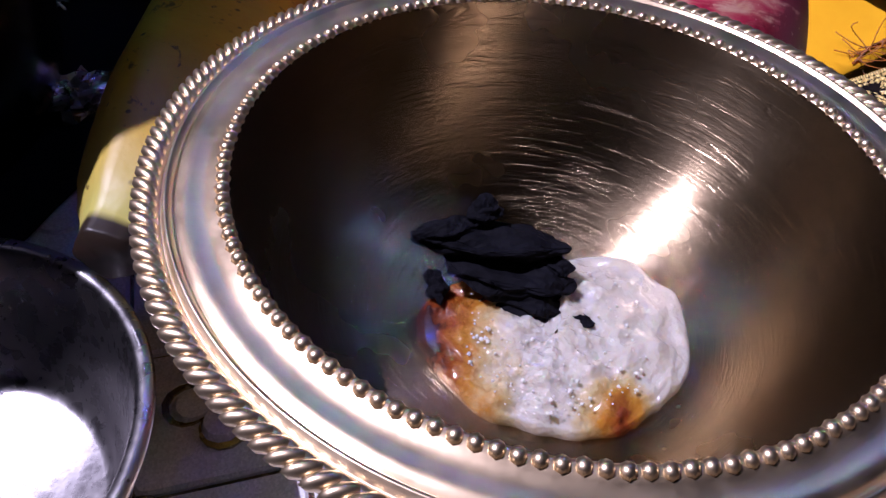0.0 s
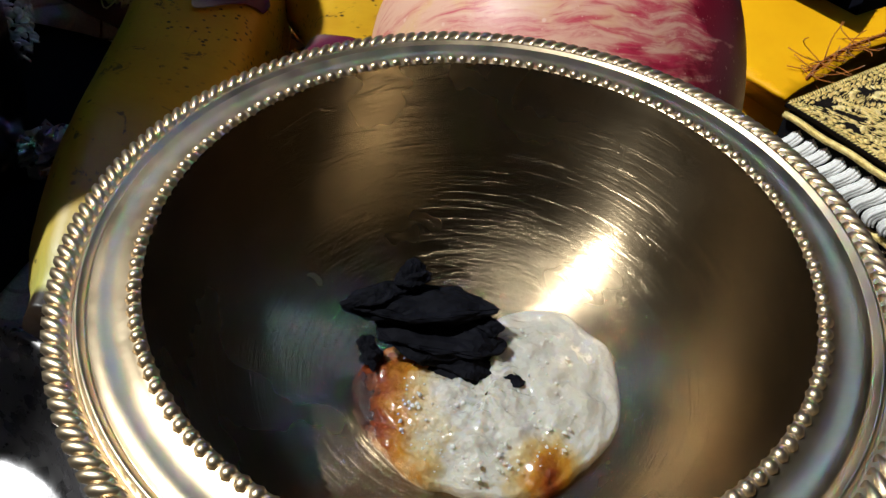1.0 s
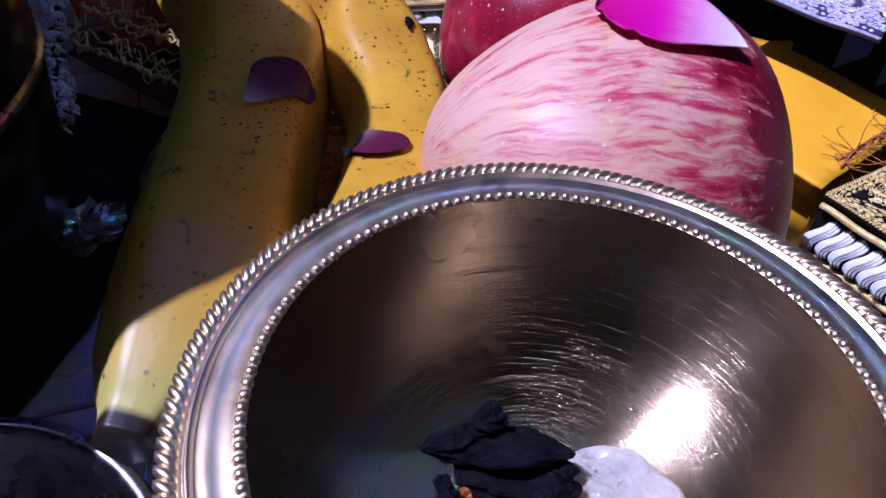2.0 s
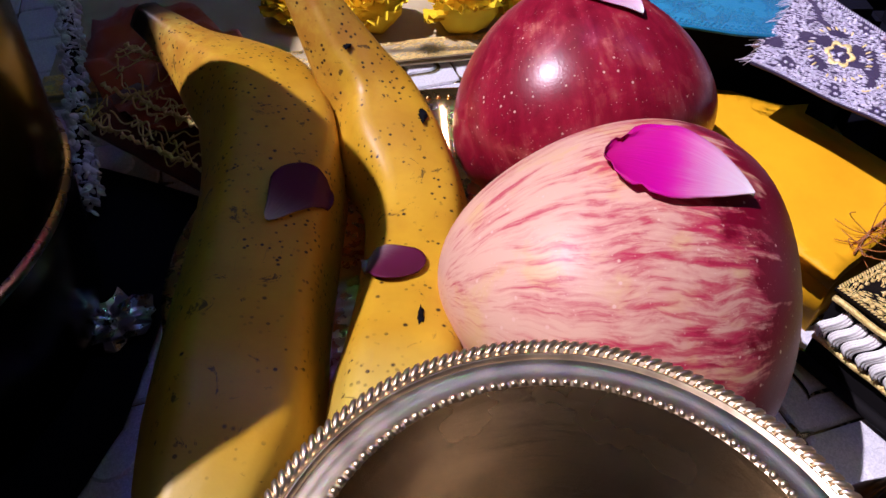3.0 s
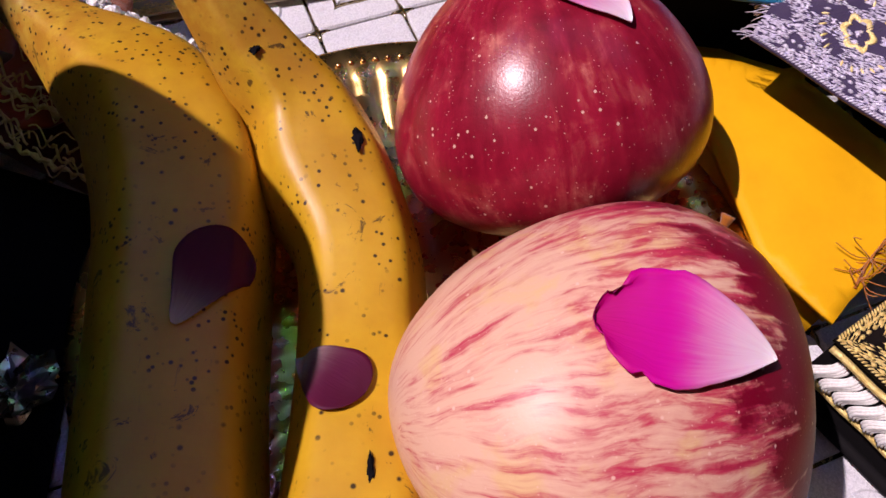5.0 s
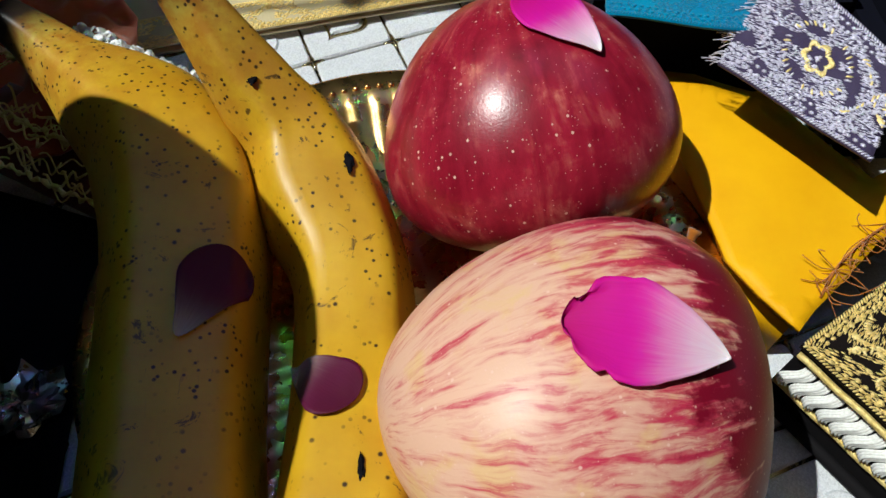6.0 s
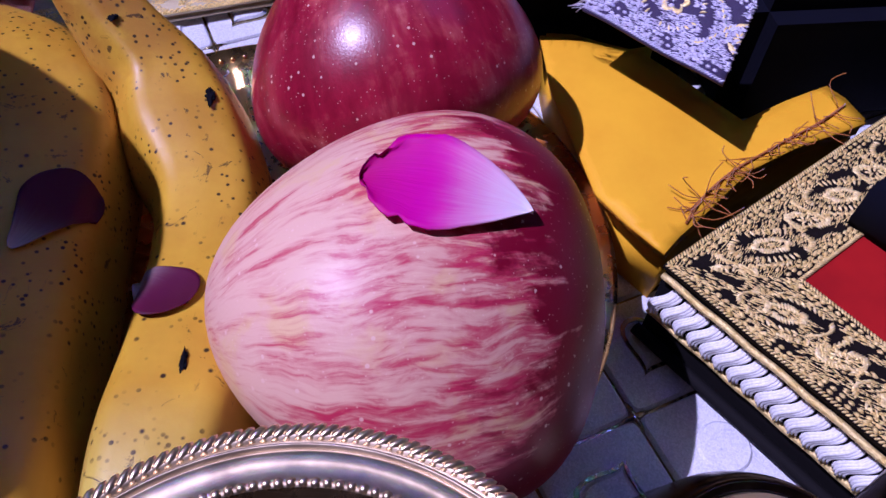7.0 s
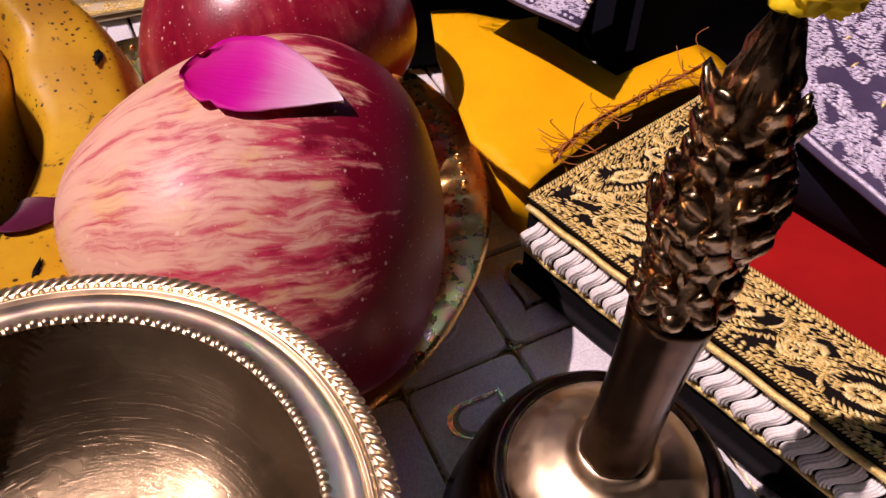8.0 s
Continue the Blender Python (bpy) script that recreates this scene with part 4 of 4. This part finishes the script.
# ---- hand bell ----
def bell():
    ob = thing("hand_bell", (0.1445, 0.1715, 0.0), "dark aged brass hand bell with an ornate cast handle, standing upright", "bell")
    prof = [(0.0001, 0.004), (0.0240, 0.004), (0.0262, 0.0), (0.0283, 0.0), (0.0285, 0.002), (0.0268, 0.006), (0.0258, 0.0135), (0.0242, 0.0200), (0.0222, 0.0250), (0.0206, 0.0275), (0.0196, 0.0285), (0.0194, 0.0296), (0.0182, 0.0300), (0.0176, 0.0292), (0.0168, 0.0296)]
    part("dome", Shape().add(*lathe(prof, 96)), BRASS_DARK, ob)
    part("crown", Shape().add(*lathe([(0.0168, 0.0296), (0.0160, 0.0312), (0.0120, 0.0336), (0.0080, 0.0352), (0.0066, 0.0362), (0.0064, 0.0376), (0.0054, 0.0380), (0.0001, 0.0380)], 96)), BRASS, ob, "polished pale crown")
    stem = [(0, 0, 0.0372), (0.0002, 0, 0.046), (0.0005, 0, 0.058), (0.0008, 0, 0.068), (0.001, 0, 0.0765)]
    part("stem", Shape().add(*tube([q for q in spline(stem, 20)], [0.0058 - 0.0008 * math.sin(math.pi * i / 19) for i in range(20)], 28, lambda a: 1 + 0.02 * math.cos(7 * a), (0, 1, 0))[:2]), BRASS_DARK, ob)
    orn = Shape()
    rad = spline([(0.0048,), (0.0058,), (0.0044,), (0.0054,), (0.0062,), (0.0054,), (0.0040,), (0.0042,), (0.0034,), (0.0024,), (0.001,)], 44)
    n = 48
    v, f = [], []
    for j, (r,) in enumerate(rad):
        z = 0.0755 + 0.040 * j / 43
        for i in range(n):
            a = 2 * math.pi * i / n
            k = 1 + 0.3 * noise.noise(Vector((math.cos(a) * 2.6, math.sin(a) * 2.6, z * 320))) + 0.2 * noise.noise(Vector((math.cos(a) * 6, math.sin(a) * 6, z * 600)))
            v.append((0.0012 + r * k * math.cos(a), r * 0.8 * k * math.sin(a), z))
    for j in range(43):
        for i in range(n):
            f.append((j * n + i, j * n + (i + 1) % n, (j + 1) * n + (i + 1) % n, (j + 1) * n + i))
    orn.add(v, f)
    part("handle_ornament", orn, BRASS_ORN, ob, "deeply cast floral ornament")
    knob = Shape().add(*ball(0.0017, 0.0017, 0.0015, 10, 7)).mesh("knob")
    for j in range(9):
        a = 2 * math.pi * j / 9
        part("knob", knob, BRASS_ORN, ob, "", Matrix.Translation((0.0012 + 0.0050 * math.cos(a), 0.0044 * math.sin(a), 0.0775 + 0.0006 * (j % 2))))
    leaf = Shape().add(*rough_blob(0.0009, 0.0017, 0.0026, 3, 0.3, 2.0, 10, 8)).mesh("leaf")
    for tier, z in enumerate((0.0815, 0.0850, 0.0885, 0.0920, 0.0955, 0.0990, 0.1025, 0.1060)):
        r = float(rad[int((z - 0.0755) / 0.040 * 43)][0])
        cnt = 8 if r > 0.0045 else 6
        for j in range(cnt):
            a = 2 * math.pi * (j + 0.5 * (tier % 2)) / cnt + random.uniform(-0.15, 0.15)
            part("leaf", leaf, BRASS_ORN, ob, "", Matrix.Translation((0.0012 + r * 1.05 * math.cos(a), r * 0.86 * math.sin(a), z)) @ Matrix.Rotation(a, 4, "Z")
                 @ Matrix.Rotation(random.uniform(0.2, 0.55), 4, "Y") @ Matrix.Rotation(random.uniform(-0.5, 0.5), 4, "X") @ Matrix.Scale(random.uniform(0.75, 1.1), 4))


bell()


# ---- steel dish, and an added pot that shades the bananas ----
def dish():
    ob = thing("steel_dish", (-0.0115, 0.1365, 0.0), "small shiny steel dish standing on the mat", "dish")
    prof = [(0.0001, 0.0045), (0.0235, 0.0045), (0.0262, 0.0065), (0.0285, 0.0140), (0.0318, 0.0240), (0.0335, 0.0294), (0.0342, 0.0302), (0.0358, 0.0302), (0.0362, 0.0295), (0.0352, 0.0280), (0.0300, 0.0130), (0.0268, 0.0035), (0.0250, 0.0), (0.0001, 0.0)]
    part("dish_body", Shape().add(*lathe([tuple(q) for q in prof], 120)), STEEL, ob)


dish()


def pot():
    # placed and sized so that its lid's shadow falls across the bananas
    ob = thing("shade_pot", (-0.0970, 0.2320, 0.0), "tall dark glossy metal pot with a flat lid, added to shade the bananas", "pot")
    prof = [(0.0001, 0.0), (0.0572, 0.0), (0.0600, 0.003), (0.0629, 0.012), (0.0670, 0.045), (0.0695, 0.090), (0.0703, 0.130), (0.0703, 0.152), (0.0715, 0.155), (0.0715, 0.160), (0.0695, 0.163), (0.0534, 0.166), (0.0001, 0.169)]
    part("pot_body", Shape().add(*lathe([tuple(q) for q in prof], 96)), POT, ob)
    part("pot_ring", Shape().add(*lathe([(0.0662, 0.0460), (0.0679, 0.0475), (0.0683, 0.0495), (0.0667, 0.0510)], 96)), STEEL, ob, "raised bright ring")


pot()

# dark wooden board, out of view, added to keep the left side in shade
tagged(part("shade_board", box(-0.238, 0.02, 0.0, -0.220, 0.55, 0.37, 0.003), WOOD), "dark stained wooden board out of view, added to shade the left side", "board", kind="structure")


# ---- cloths and flowers at the back ----
def crumple(name, outline, base, amp, freq, material, label, category, thick=0.001, step=0.004):
    ob = sheet(name, outline, lambda x, y: base(x, y) + amp * (0.5 + 0.5 * noise.noise(Vector((x * freq, y * freq, 3.0)))) + amp * 0.4 * (0.5 + 0.5 * noise.noise(Vector((x * freq * 2.7, y * freq * 2.7, 1.0)))), thick, material, label, category, step)
    return tagged(ob, label, category)


def laced_cloth():
    o = Vector((0.0, 0.3690, 0.0))
    d = Vector((0.98, 0.2, 0)).normalized()
    n = Vector((-0.2, 0.98, 0)).normalized()
    ob = thing("laced_cloth", (0, 0, 0), "cream cloth with a gold lace border lying at the back", "cloth")
    q = [o - d * 0.10, o + d * 0.135, o + d * 0.135 + n * 0.15, o - d * 0.10 + n * 0.15]
    s = sheet("cloth_sheet", [(p_.x, p_.y) for p_ in q], lambda x, y: 0.0022 + 0.001 * noise.noise(Vector((x * 40, y * 40, 0))), 0.001, CREAM, "", "", 0.008)
    s.parent = ob
    z = Vector((0, 0, 0.0046))
    a, b = o - d * 0.10, o + d * 0.135
    band("lace_border", (a + z, b + z, b + n * 0.014 + z, a + n * 0.014 + z), CREAM, GOLD_THREAD, ob, "glittering gold lace border", 0.0008, 0.0004, False)


laced_cloth()


def marigold(pos, r, seed):
    ob = thing("marigold_flower", pose(*pos, random.uniform(-20, 20), random.uniform(-20, 20), seed * 40), "ruffled yellow marigold flower head lying on the cloth", "flower", "marigolds at the back")
    rnd = random.Random(seed)
    part("flower_core", Shape().add(*rough_blob(r * 0.7, r * 0.7, r * 0.55, seed, 0.15)), MARIGOLD, ob)
    s = Shape()
    for ring, (cnt, tilt, k) in enumerate(((16, 5, 1.0), (15, 25, 0.95), (13, 45, 0.85), (10, 62, 0.7), (6, 80, 0.5))):
        for i in range(cnt):
            a = 2 * math.pi * (i + rnd.random() * 0.5) / cnt
            v, f = [], []
            for j in range(5):
                for c in range(5):
                    u, t = j / 4, c / 2 - 1
                    v.append((r * k * (0.25 + 0.75 * u), t * r * 0.26 * (0.4 + 0.6 * u), r * 0.10 * math.sin(t * 7 + i) * u + r * 0.1 * u * u))
            for j in range(4):
                for c in range(4):
                    q = j * 5 + c
                    f.append((q, q + 1, q + 6, q + 5))
            s.add(v, f, Matrix.Rotation(a, 4, "Z") @ Matrix.Rotation(-radians(tilt + rnd.uniform(-8, 8)), 4, "Y"))
    part("petal_ruffle", s, MARIGOLD, ob)


for k, (x, y, r) in enumerate(((0.0215, 0.405, 0.017), (0.060, 0.404, 0.018), (0.083, 0.415, 0.016), (-0.012, 0.412, 0.015))):
    marigold((x, y, 0.0032 + r * 0.5), r, k + 1)

# navy seat with brocade hems, behind and beside the yellow cloth
seat = thing("idol_seat", (0, 0, 0), "dark navy velvet seat with hanging brocade hems", "seat")
part("cushion", box(0.118, 0.352, 0.0, 0.36, 0.52, 0.050, 0.006), NAVY, seat, "navy velvet cushion")
part("cushion", box(0.186, 0.306, 0.0, 0.36, 0.351, 0.045, 0.006), NAVY, seat, "navy velvet cushion")
# narrow block under the ribbon; its dark front stands in for the shadow there
part("cushion", box(0.112, 0.3285, 0.0, 0.185, 0.3515, 0.0490, 0.004), NAVY, seat, "navy velvet cushion")
band("brocade_hem", ((0.1380, 0.3060, 0.046), (0.1620, 0.2715, 0.049), (0.1770, 0.2950, 0.054), (0.1580, 0.330, 0.058)), PURPLE, LILAC_THREAD, seat, "purple brocade hem with silver and gold scrolls", 0.001, 0.0008, True, 4.0e6)
band("brocade_hem", ((0.196, 0.234, 0.047), (0.207, 0.200, 0.047), (0.260, 0.225, 0.085), (0.236, 0.300, 0.085)), PURPLE, LILAC_THREAD, seat, "purple brocade hem with silver scrolls", 0.001, 0.0008, True, 4.0e6)
fringe, rnd = Shape(), random.Random(17)
fa, fb = Vector((0.1380, 0.3060, 0.0468)), Vector((0.1580, 0.3300, 0.0588))
for i in range(70):
    q = fa.lerp(fb, rnd.random()) + Vector((0, 0, -0.0004))
    d = Vector((-0.8 + rnd.uniform(-0.35, 0.35), 0.55 + rnd.uniform(-0.35, 0.35), rnd.uniform(-0.5, 0.1))).normalized()
    ln = rnd.uniform(0.002, 0.0048)
    pts = [q + d * ln * t + Vector((0, 0, -0.0012)) * t * t for t in np.linspace(0, 1, 5)]
    fringe.add(*tube(pts, [0.00011] * 5, 5)[:2])
tagged(part("fringe", fringe, LILAC_THREAD, seat, "frayed silver thread ends"), kind="stuff")
band("blue_ribbon", ((0.112, 0.3205, 0.0500), (0.1500, 0.3115, 0.0500), (0.1560, 0.334, 0.0515), (0.116, 0.345, 0.0515)), TEAL, TEAL, seat, "teal blue ribbon edging", 0.001, 0.0006, False)

# orange cloth with gold net and a silver sequin garland, at the left
oc = [(-0.075, 0.345), (-0.052, 0.318), (-0.036, 0.304), (-0.018, 0.318), (-0.016, 0.338), (-0.020, 0.362), (-0.045, 0.385), (-0.08, 0.38)]
crumple("orange_cloth", oc, lambda x, y: 0.004, 0.026, 45, ORANGE, "crumpled orange cloth behind the bananas", "cloth")


# added dark sheet that keeps the mat left of the plate black
dc = [(-0.200, 0.172), (-0.075, 0.176), (-0.030, 0.186), (-0.0225, 0.215), (-0.0235, 0.262), (-0.0150, 0.287), (-0.022, 0.297), (-0.060, 0.312), (-0.200, 0.345)]
ns = sheet("dark_sheet", dc, lambda x, y: 0.0005 + 0.0015 * (0.5 + 0.5 * noise.noise(Vector((x * 50, y * 50, 7)))), 0.001, NAVY, "", "", 0.006)
tagged(ns, "dark navy sheet under the pot, added to blacken the mat's left side", "cloth")


fw = Shape().add(*rough_blob(0.0085, 0.0060, 0.0030, 21, 0.9, 2.6, 22, 12)).mesh("foil_wrapper", False)
tagged(part("foil_wrapper", fw, STEEL, None, "", pose(-0.0330, 0.2440, 0.0055, 0, 0, 25)), "small crumpled silver foil wrapper on dark cloth", "wrapper")


def gold_net():
    ob = thing("gold_net_trim", (0, 0, 0), "crinkled gold lace on orange cloth behind the bananas", "trim")
    s = Shape()
    a, b, w = Vector((-0.060, 0.318, 0.024)), Vector((-0.014, 0.294, 0.022)), Vector((0.008, 0.018, 0.010))
    rnd = random.Random(31)
    for k in range(70):
        c = a.lerp(b, rnd.random()) + w * rnd.uniform(-0.3, 1.3)
        d = ((b - a).normalized() + Vector((rnd.uniform(-0.5, 0.5), rnd.uniform(-0.7, 0.7), rnd.uniform(-0.1, 0.1)))).normalized()
        amp, ph, ln = rnd.uniform(0.0006, 0.0018), rnd.uniform(0, 6.28), rnd.uniform(0.006, 0.014)
        pts = [c + d * ln * (t - 0.5) + Vector((0.3, 1.0, 0.5)) * amp * math.sin(ph + t * 9) + Vector((0, 0, 0.0012 * math.sin(ph * 2 + t * 5))) for t in np.linspace(0, 1, 13)]
        s.add(*tube(pts, [rnd.uniform(0.00018, 0.0004)] * 13, 5)[:2])
    for k in (-0.25, 0.3, 1.0):
        pts = [a.lerp(b, i / 60) + w * k + Vector((0.0004 * math.sin(i * 1.7), 0.0007 * math.sin(i * 1.1), 0.0007 * math.sin(i * 2.1))) for i in range(61)]
        s.add(*tube(pts, [0.0006 + 0.0003 * math.sin(i * 1.9) for i in range(61)], 6)[:2])
    part("net", s, GOLD_THREAD, ob)
    g = sheet("net_backing", [(-0.064, 0.314), (-0.014, 0.290), (-0.005, 0.312), (-0.052, 0.336)], lambda x, y: 0.006 + 0.014 * max(0, min(1, (y - 0.29) / 0.03)) + 0.002 * noise.noise(Vector((x * 90, y * 90, 2))), 0.001, RUST, "", "", 0.006)
    g.parent = ob


gold_net()


def garland(pts, r, label, seed):
    s, rnd = Shape(), random.Random(seed)
    P = spline(pts, 60)
    disc = ball(0.0017, 0.0013, 0.0004, 7, 4)
    for q in P:
        for _ in range(9):
            d = Vector((rnd.gauss(0, 1), rnd.gauss(0, 1), rnd.gauss(0, 1))).normalized()
            s.add(*disc, Matrix.Translation(Vector(q) + d * r * rnd.uniform(0.5, 1)) @ Euler((rnd.uniform(0, 6), rnd.uniform(0, 6), 0)).to_matrix().to_4x4())
    ob = thing("sequin_garland", (0, 0, 0), label, "garland", "sequin garlands")
    tagged(part("glitter_sleeve", s, SILVER_THREAD, ob), kind="stuff")
    part("cord", Shape().add(*tube(P, [r * 0.55] * 60, 8)[:2]), MAROON, ob)


garland([(-0.029, 0.345, 0.027), (-0.018, 0.338, 0.027), (-0.007, 0.331, 0.027), (0.0045, 0.3225, 0.027), (0.0130, 0.3130, 0.027), (0.0180, 0.306, 0.026)], 0.0042, "glittering silver sequin garland between the bananas", 3)
garland([(-0.085, 0.372, 0.035), (-0.074, 0.344, 0.03), (-0.064, 0.315, 0.02), (-0.056, 0.290, 0.007)], 0.0042, "glittering silver sequin garland beside the dark pot", 5)

# string of coloured lights hung over the back of the altar
def bulb_mat(name, col, power):
    m, nt, p = mat(name)
    setp(p, Base_Color=col, Emission_Color=col, Emission_Strength=power, Roughness=0.3)
    return m


def light_string():
    ob = thing("light_string", (0, 0, 0), "wire of small coloured glowing lights hung over the altar", "lights")
    a, b = Vector((-0.229, 0.38, 0.372)), Vector((0.45, 0.42, 0.50))
    pts = [a.lerp(b, i / 40) - Vector((0, 0, 0.05 * math.sin(math.pi * i / 40))) for i in range(41)]
    part("wire", Shape().add(*tube(pts, [0.0012] * 41, 6)[:2]), BLACK_THREAD, ob)
    post = box(0.444, 0.414, -0.0016, 0.456, 0.426, 0.505, 0.002)
    part("post", post, WOOD, ob, "thin dark wooden post")
    meshes = []
    for nm, col, power in (("red", (1.0, 0.16, 0.1), 45.0), ("green", (0.14, 1.0, 0.25), 95.0), ("blue", (0.16, 0.2, 1.0), 210.0)):
        me = Shape().add(*ball(0.0045, 0.0045, 0.006, 10, 6)).mesh("bulb")
        me.materials.append(bulb_mat("light_" + nm, col, power))
        meshes.append(me)
    for i in range(12):
        part("bulb", meshes[i % 3], None, ob, "", Matrix.Translation(pts[4 + i * 3] - Vector((0, 0, 0.006))))


light_string()

# marigold petal stuck on the bell's handle
mp = Shape().add(*rough_blob(0.0046, 0.0040, 0.0028, 8, 0.35, 2.4, 44, 26))
tagged(part("marigold_petal", mp, MARIGOLD, None, "", Matrix.Translation((0.1475, 0.1715, 0.1175))), "bright yellow marigold petals resting on the bell handle", "petal")


# ---- quilted mat ----
PITCH, ANG = 0.0285, radians(18.4)
MAT_O = Vector((0.031, 0.361, 0.0))
table_mat = tagged(part("table_mat", box(-0.26, 0.03, -0.0035, 0.47, 0.56, -0.0016, 0), GROOVE), "pearly white quilted plastic mat with gold grooves, hearts and discs", "mat", kind="structure")


def tile_mesh():
    h = PITCH / 2 - 0.0005
    o = []
    for cx, cy, a0 in ((1, 1, 0), (-1, 1, 90), (-1, -1, 180), (1, -1, 270)):
        for k in range(3):
            a = radians(a0 + 45 * k)
            o.append((cx * (h - 0.0018) + 0.0018 * math.cos(a), cy * (h - 0.0018) + 0.0018 * math.sin(a)))
    me = Shape().add(*slab(o, -0.0019, 0.0, 0.0007)).mesh("panel", False)
    me.materials.append(FOIL)
    return me


def heart_outline(s, n=28):
    out = []
    for i in range(n):
        t = 2 * math.pi * i / n
        out.append((s * 16 * math.sin(t) ** 3 / 17, s * (13 * math.cos(t) - 5 * math.cos(2 * t) - 2 * math.cos(3 * t) - math.cos(4 * t)) / 17))
    return out


def ring_of(outer, inner, z0, z1):
    n = len(outer)
    v = [(x, y, z0) for x, y in outer] + [(x, y, z1) for x, y in outer] + [(x, y, z1) for x, y in inner] + [(x, y, z0) for x, y in inner]
    f = []
    for j in range(3):
        for i in range(n):
            k = (i + 1) % n
            f.append((j * n + i, j * n + k, (j + 1) * n + k, (j + 1) * n + i))
    return v, f


tile = tile_mesh()
# outline in groove metal, a painted stand-in for shade in the embossed crease
heart = Shape().add(*ring_of(heart_outline(0.0092), heart_outline(0.0079), -0.0004, 0.0006)).mesh("heart", False)
heart.materials.append(GROOVE)
heart_pad = Shape().add(*slab(heart_outline(0.0078), -0.0004, 0.0010, 0.0012)).mesh("heart_pad", False)
heart_pad.materials.append(FOIL)
circ = [(0.0062 * math.cos(2 * math.pi * i / 28), 0.0062 * math.sin(2 * math.pi * i / 28)) for i in range(28)]
disc = Shape().add(*slab(circ, -0.0004, 0.0007, 0.0006)).mesh("disc", False)
disc.materials.append(FOIL)
knot = Shape().add(*ball(0.0042, 0.0009, 0.0008, 12, 5)).add(*ball(0.0009, 0.0042, 0.0008, 12, 5)).mesh("knot", True)
knot.materials.append(GROOVE)
rot = Matrix.Rotation(ANG, 4, "Z")
for i in range(-8, 9):
    for j in range(-12, 6):
        c = MAT_O + rot @ Vector(((i + 0.5) * PITCH, (j + 0.5) * PITCH, 0))
        if not (-0.24 < c.x < 0.45 and 0.05 < c.y < 0.54):
            continue
        m = Matrix.Translation(c) @ rot
        part("panel", tile, FOIL, table_mat, "", m)
        if -0.06 < c.x < 0.24 and 0.1 < c.y < 0.42:
            if (i + j) % 2 == 0:
                t2 = m @ Matrix.Rotation(radians(-45 if ((i + j) // 2) % 2 == 0 else 135), 4, "Z")
                part("heart", heart, GROOVE, table_mat, "", t2)
                part("heart_pad", heart_pad, FOIL, table_mat, "", t2)
            else:
                part("disc", disc, FOIL, table_mat, "", m)
            part("knot", knot, GROOVE, table_mat, "", Matrix.Translation(MAT_O + rot @ Vector((i * PITCH, j * PITCH, -0.0006))) @ rot)
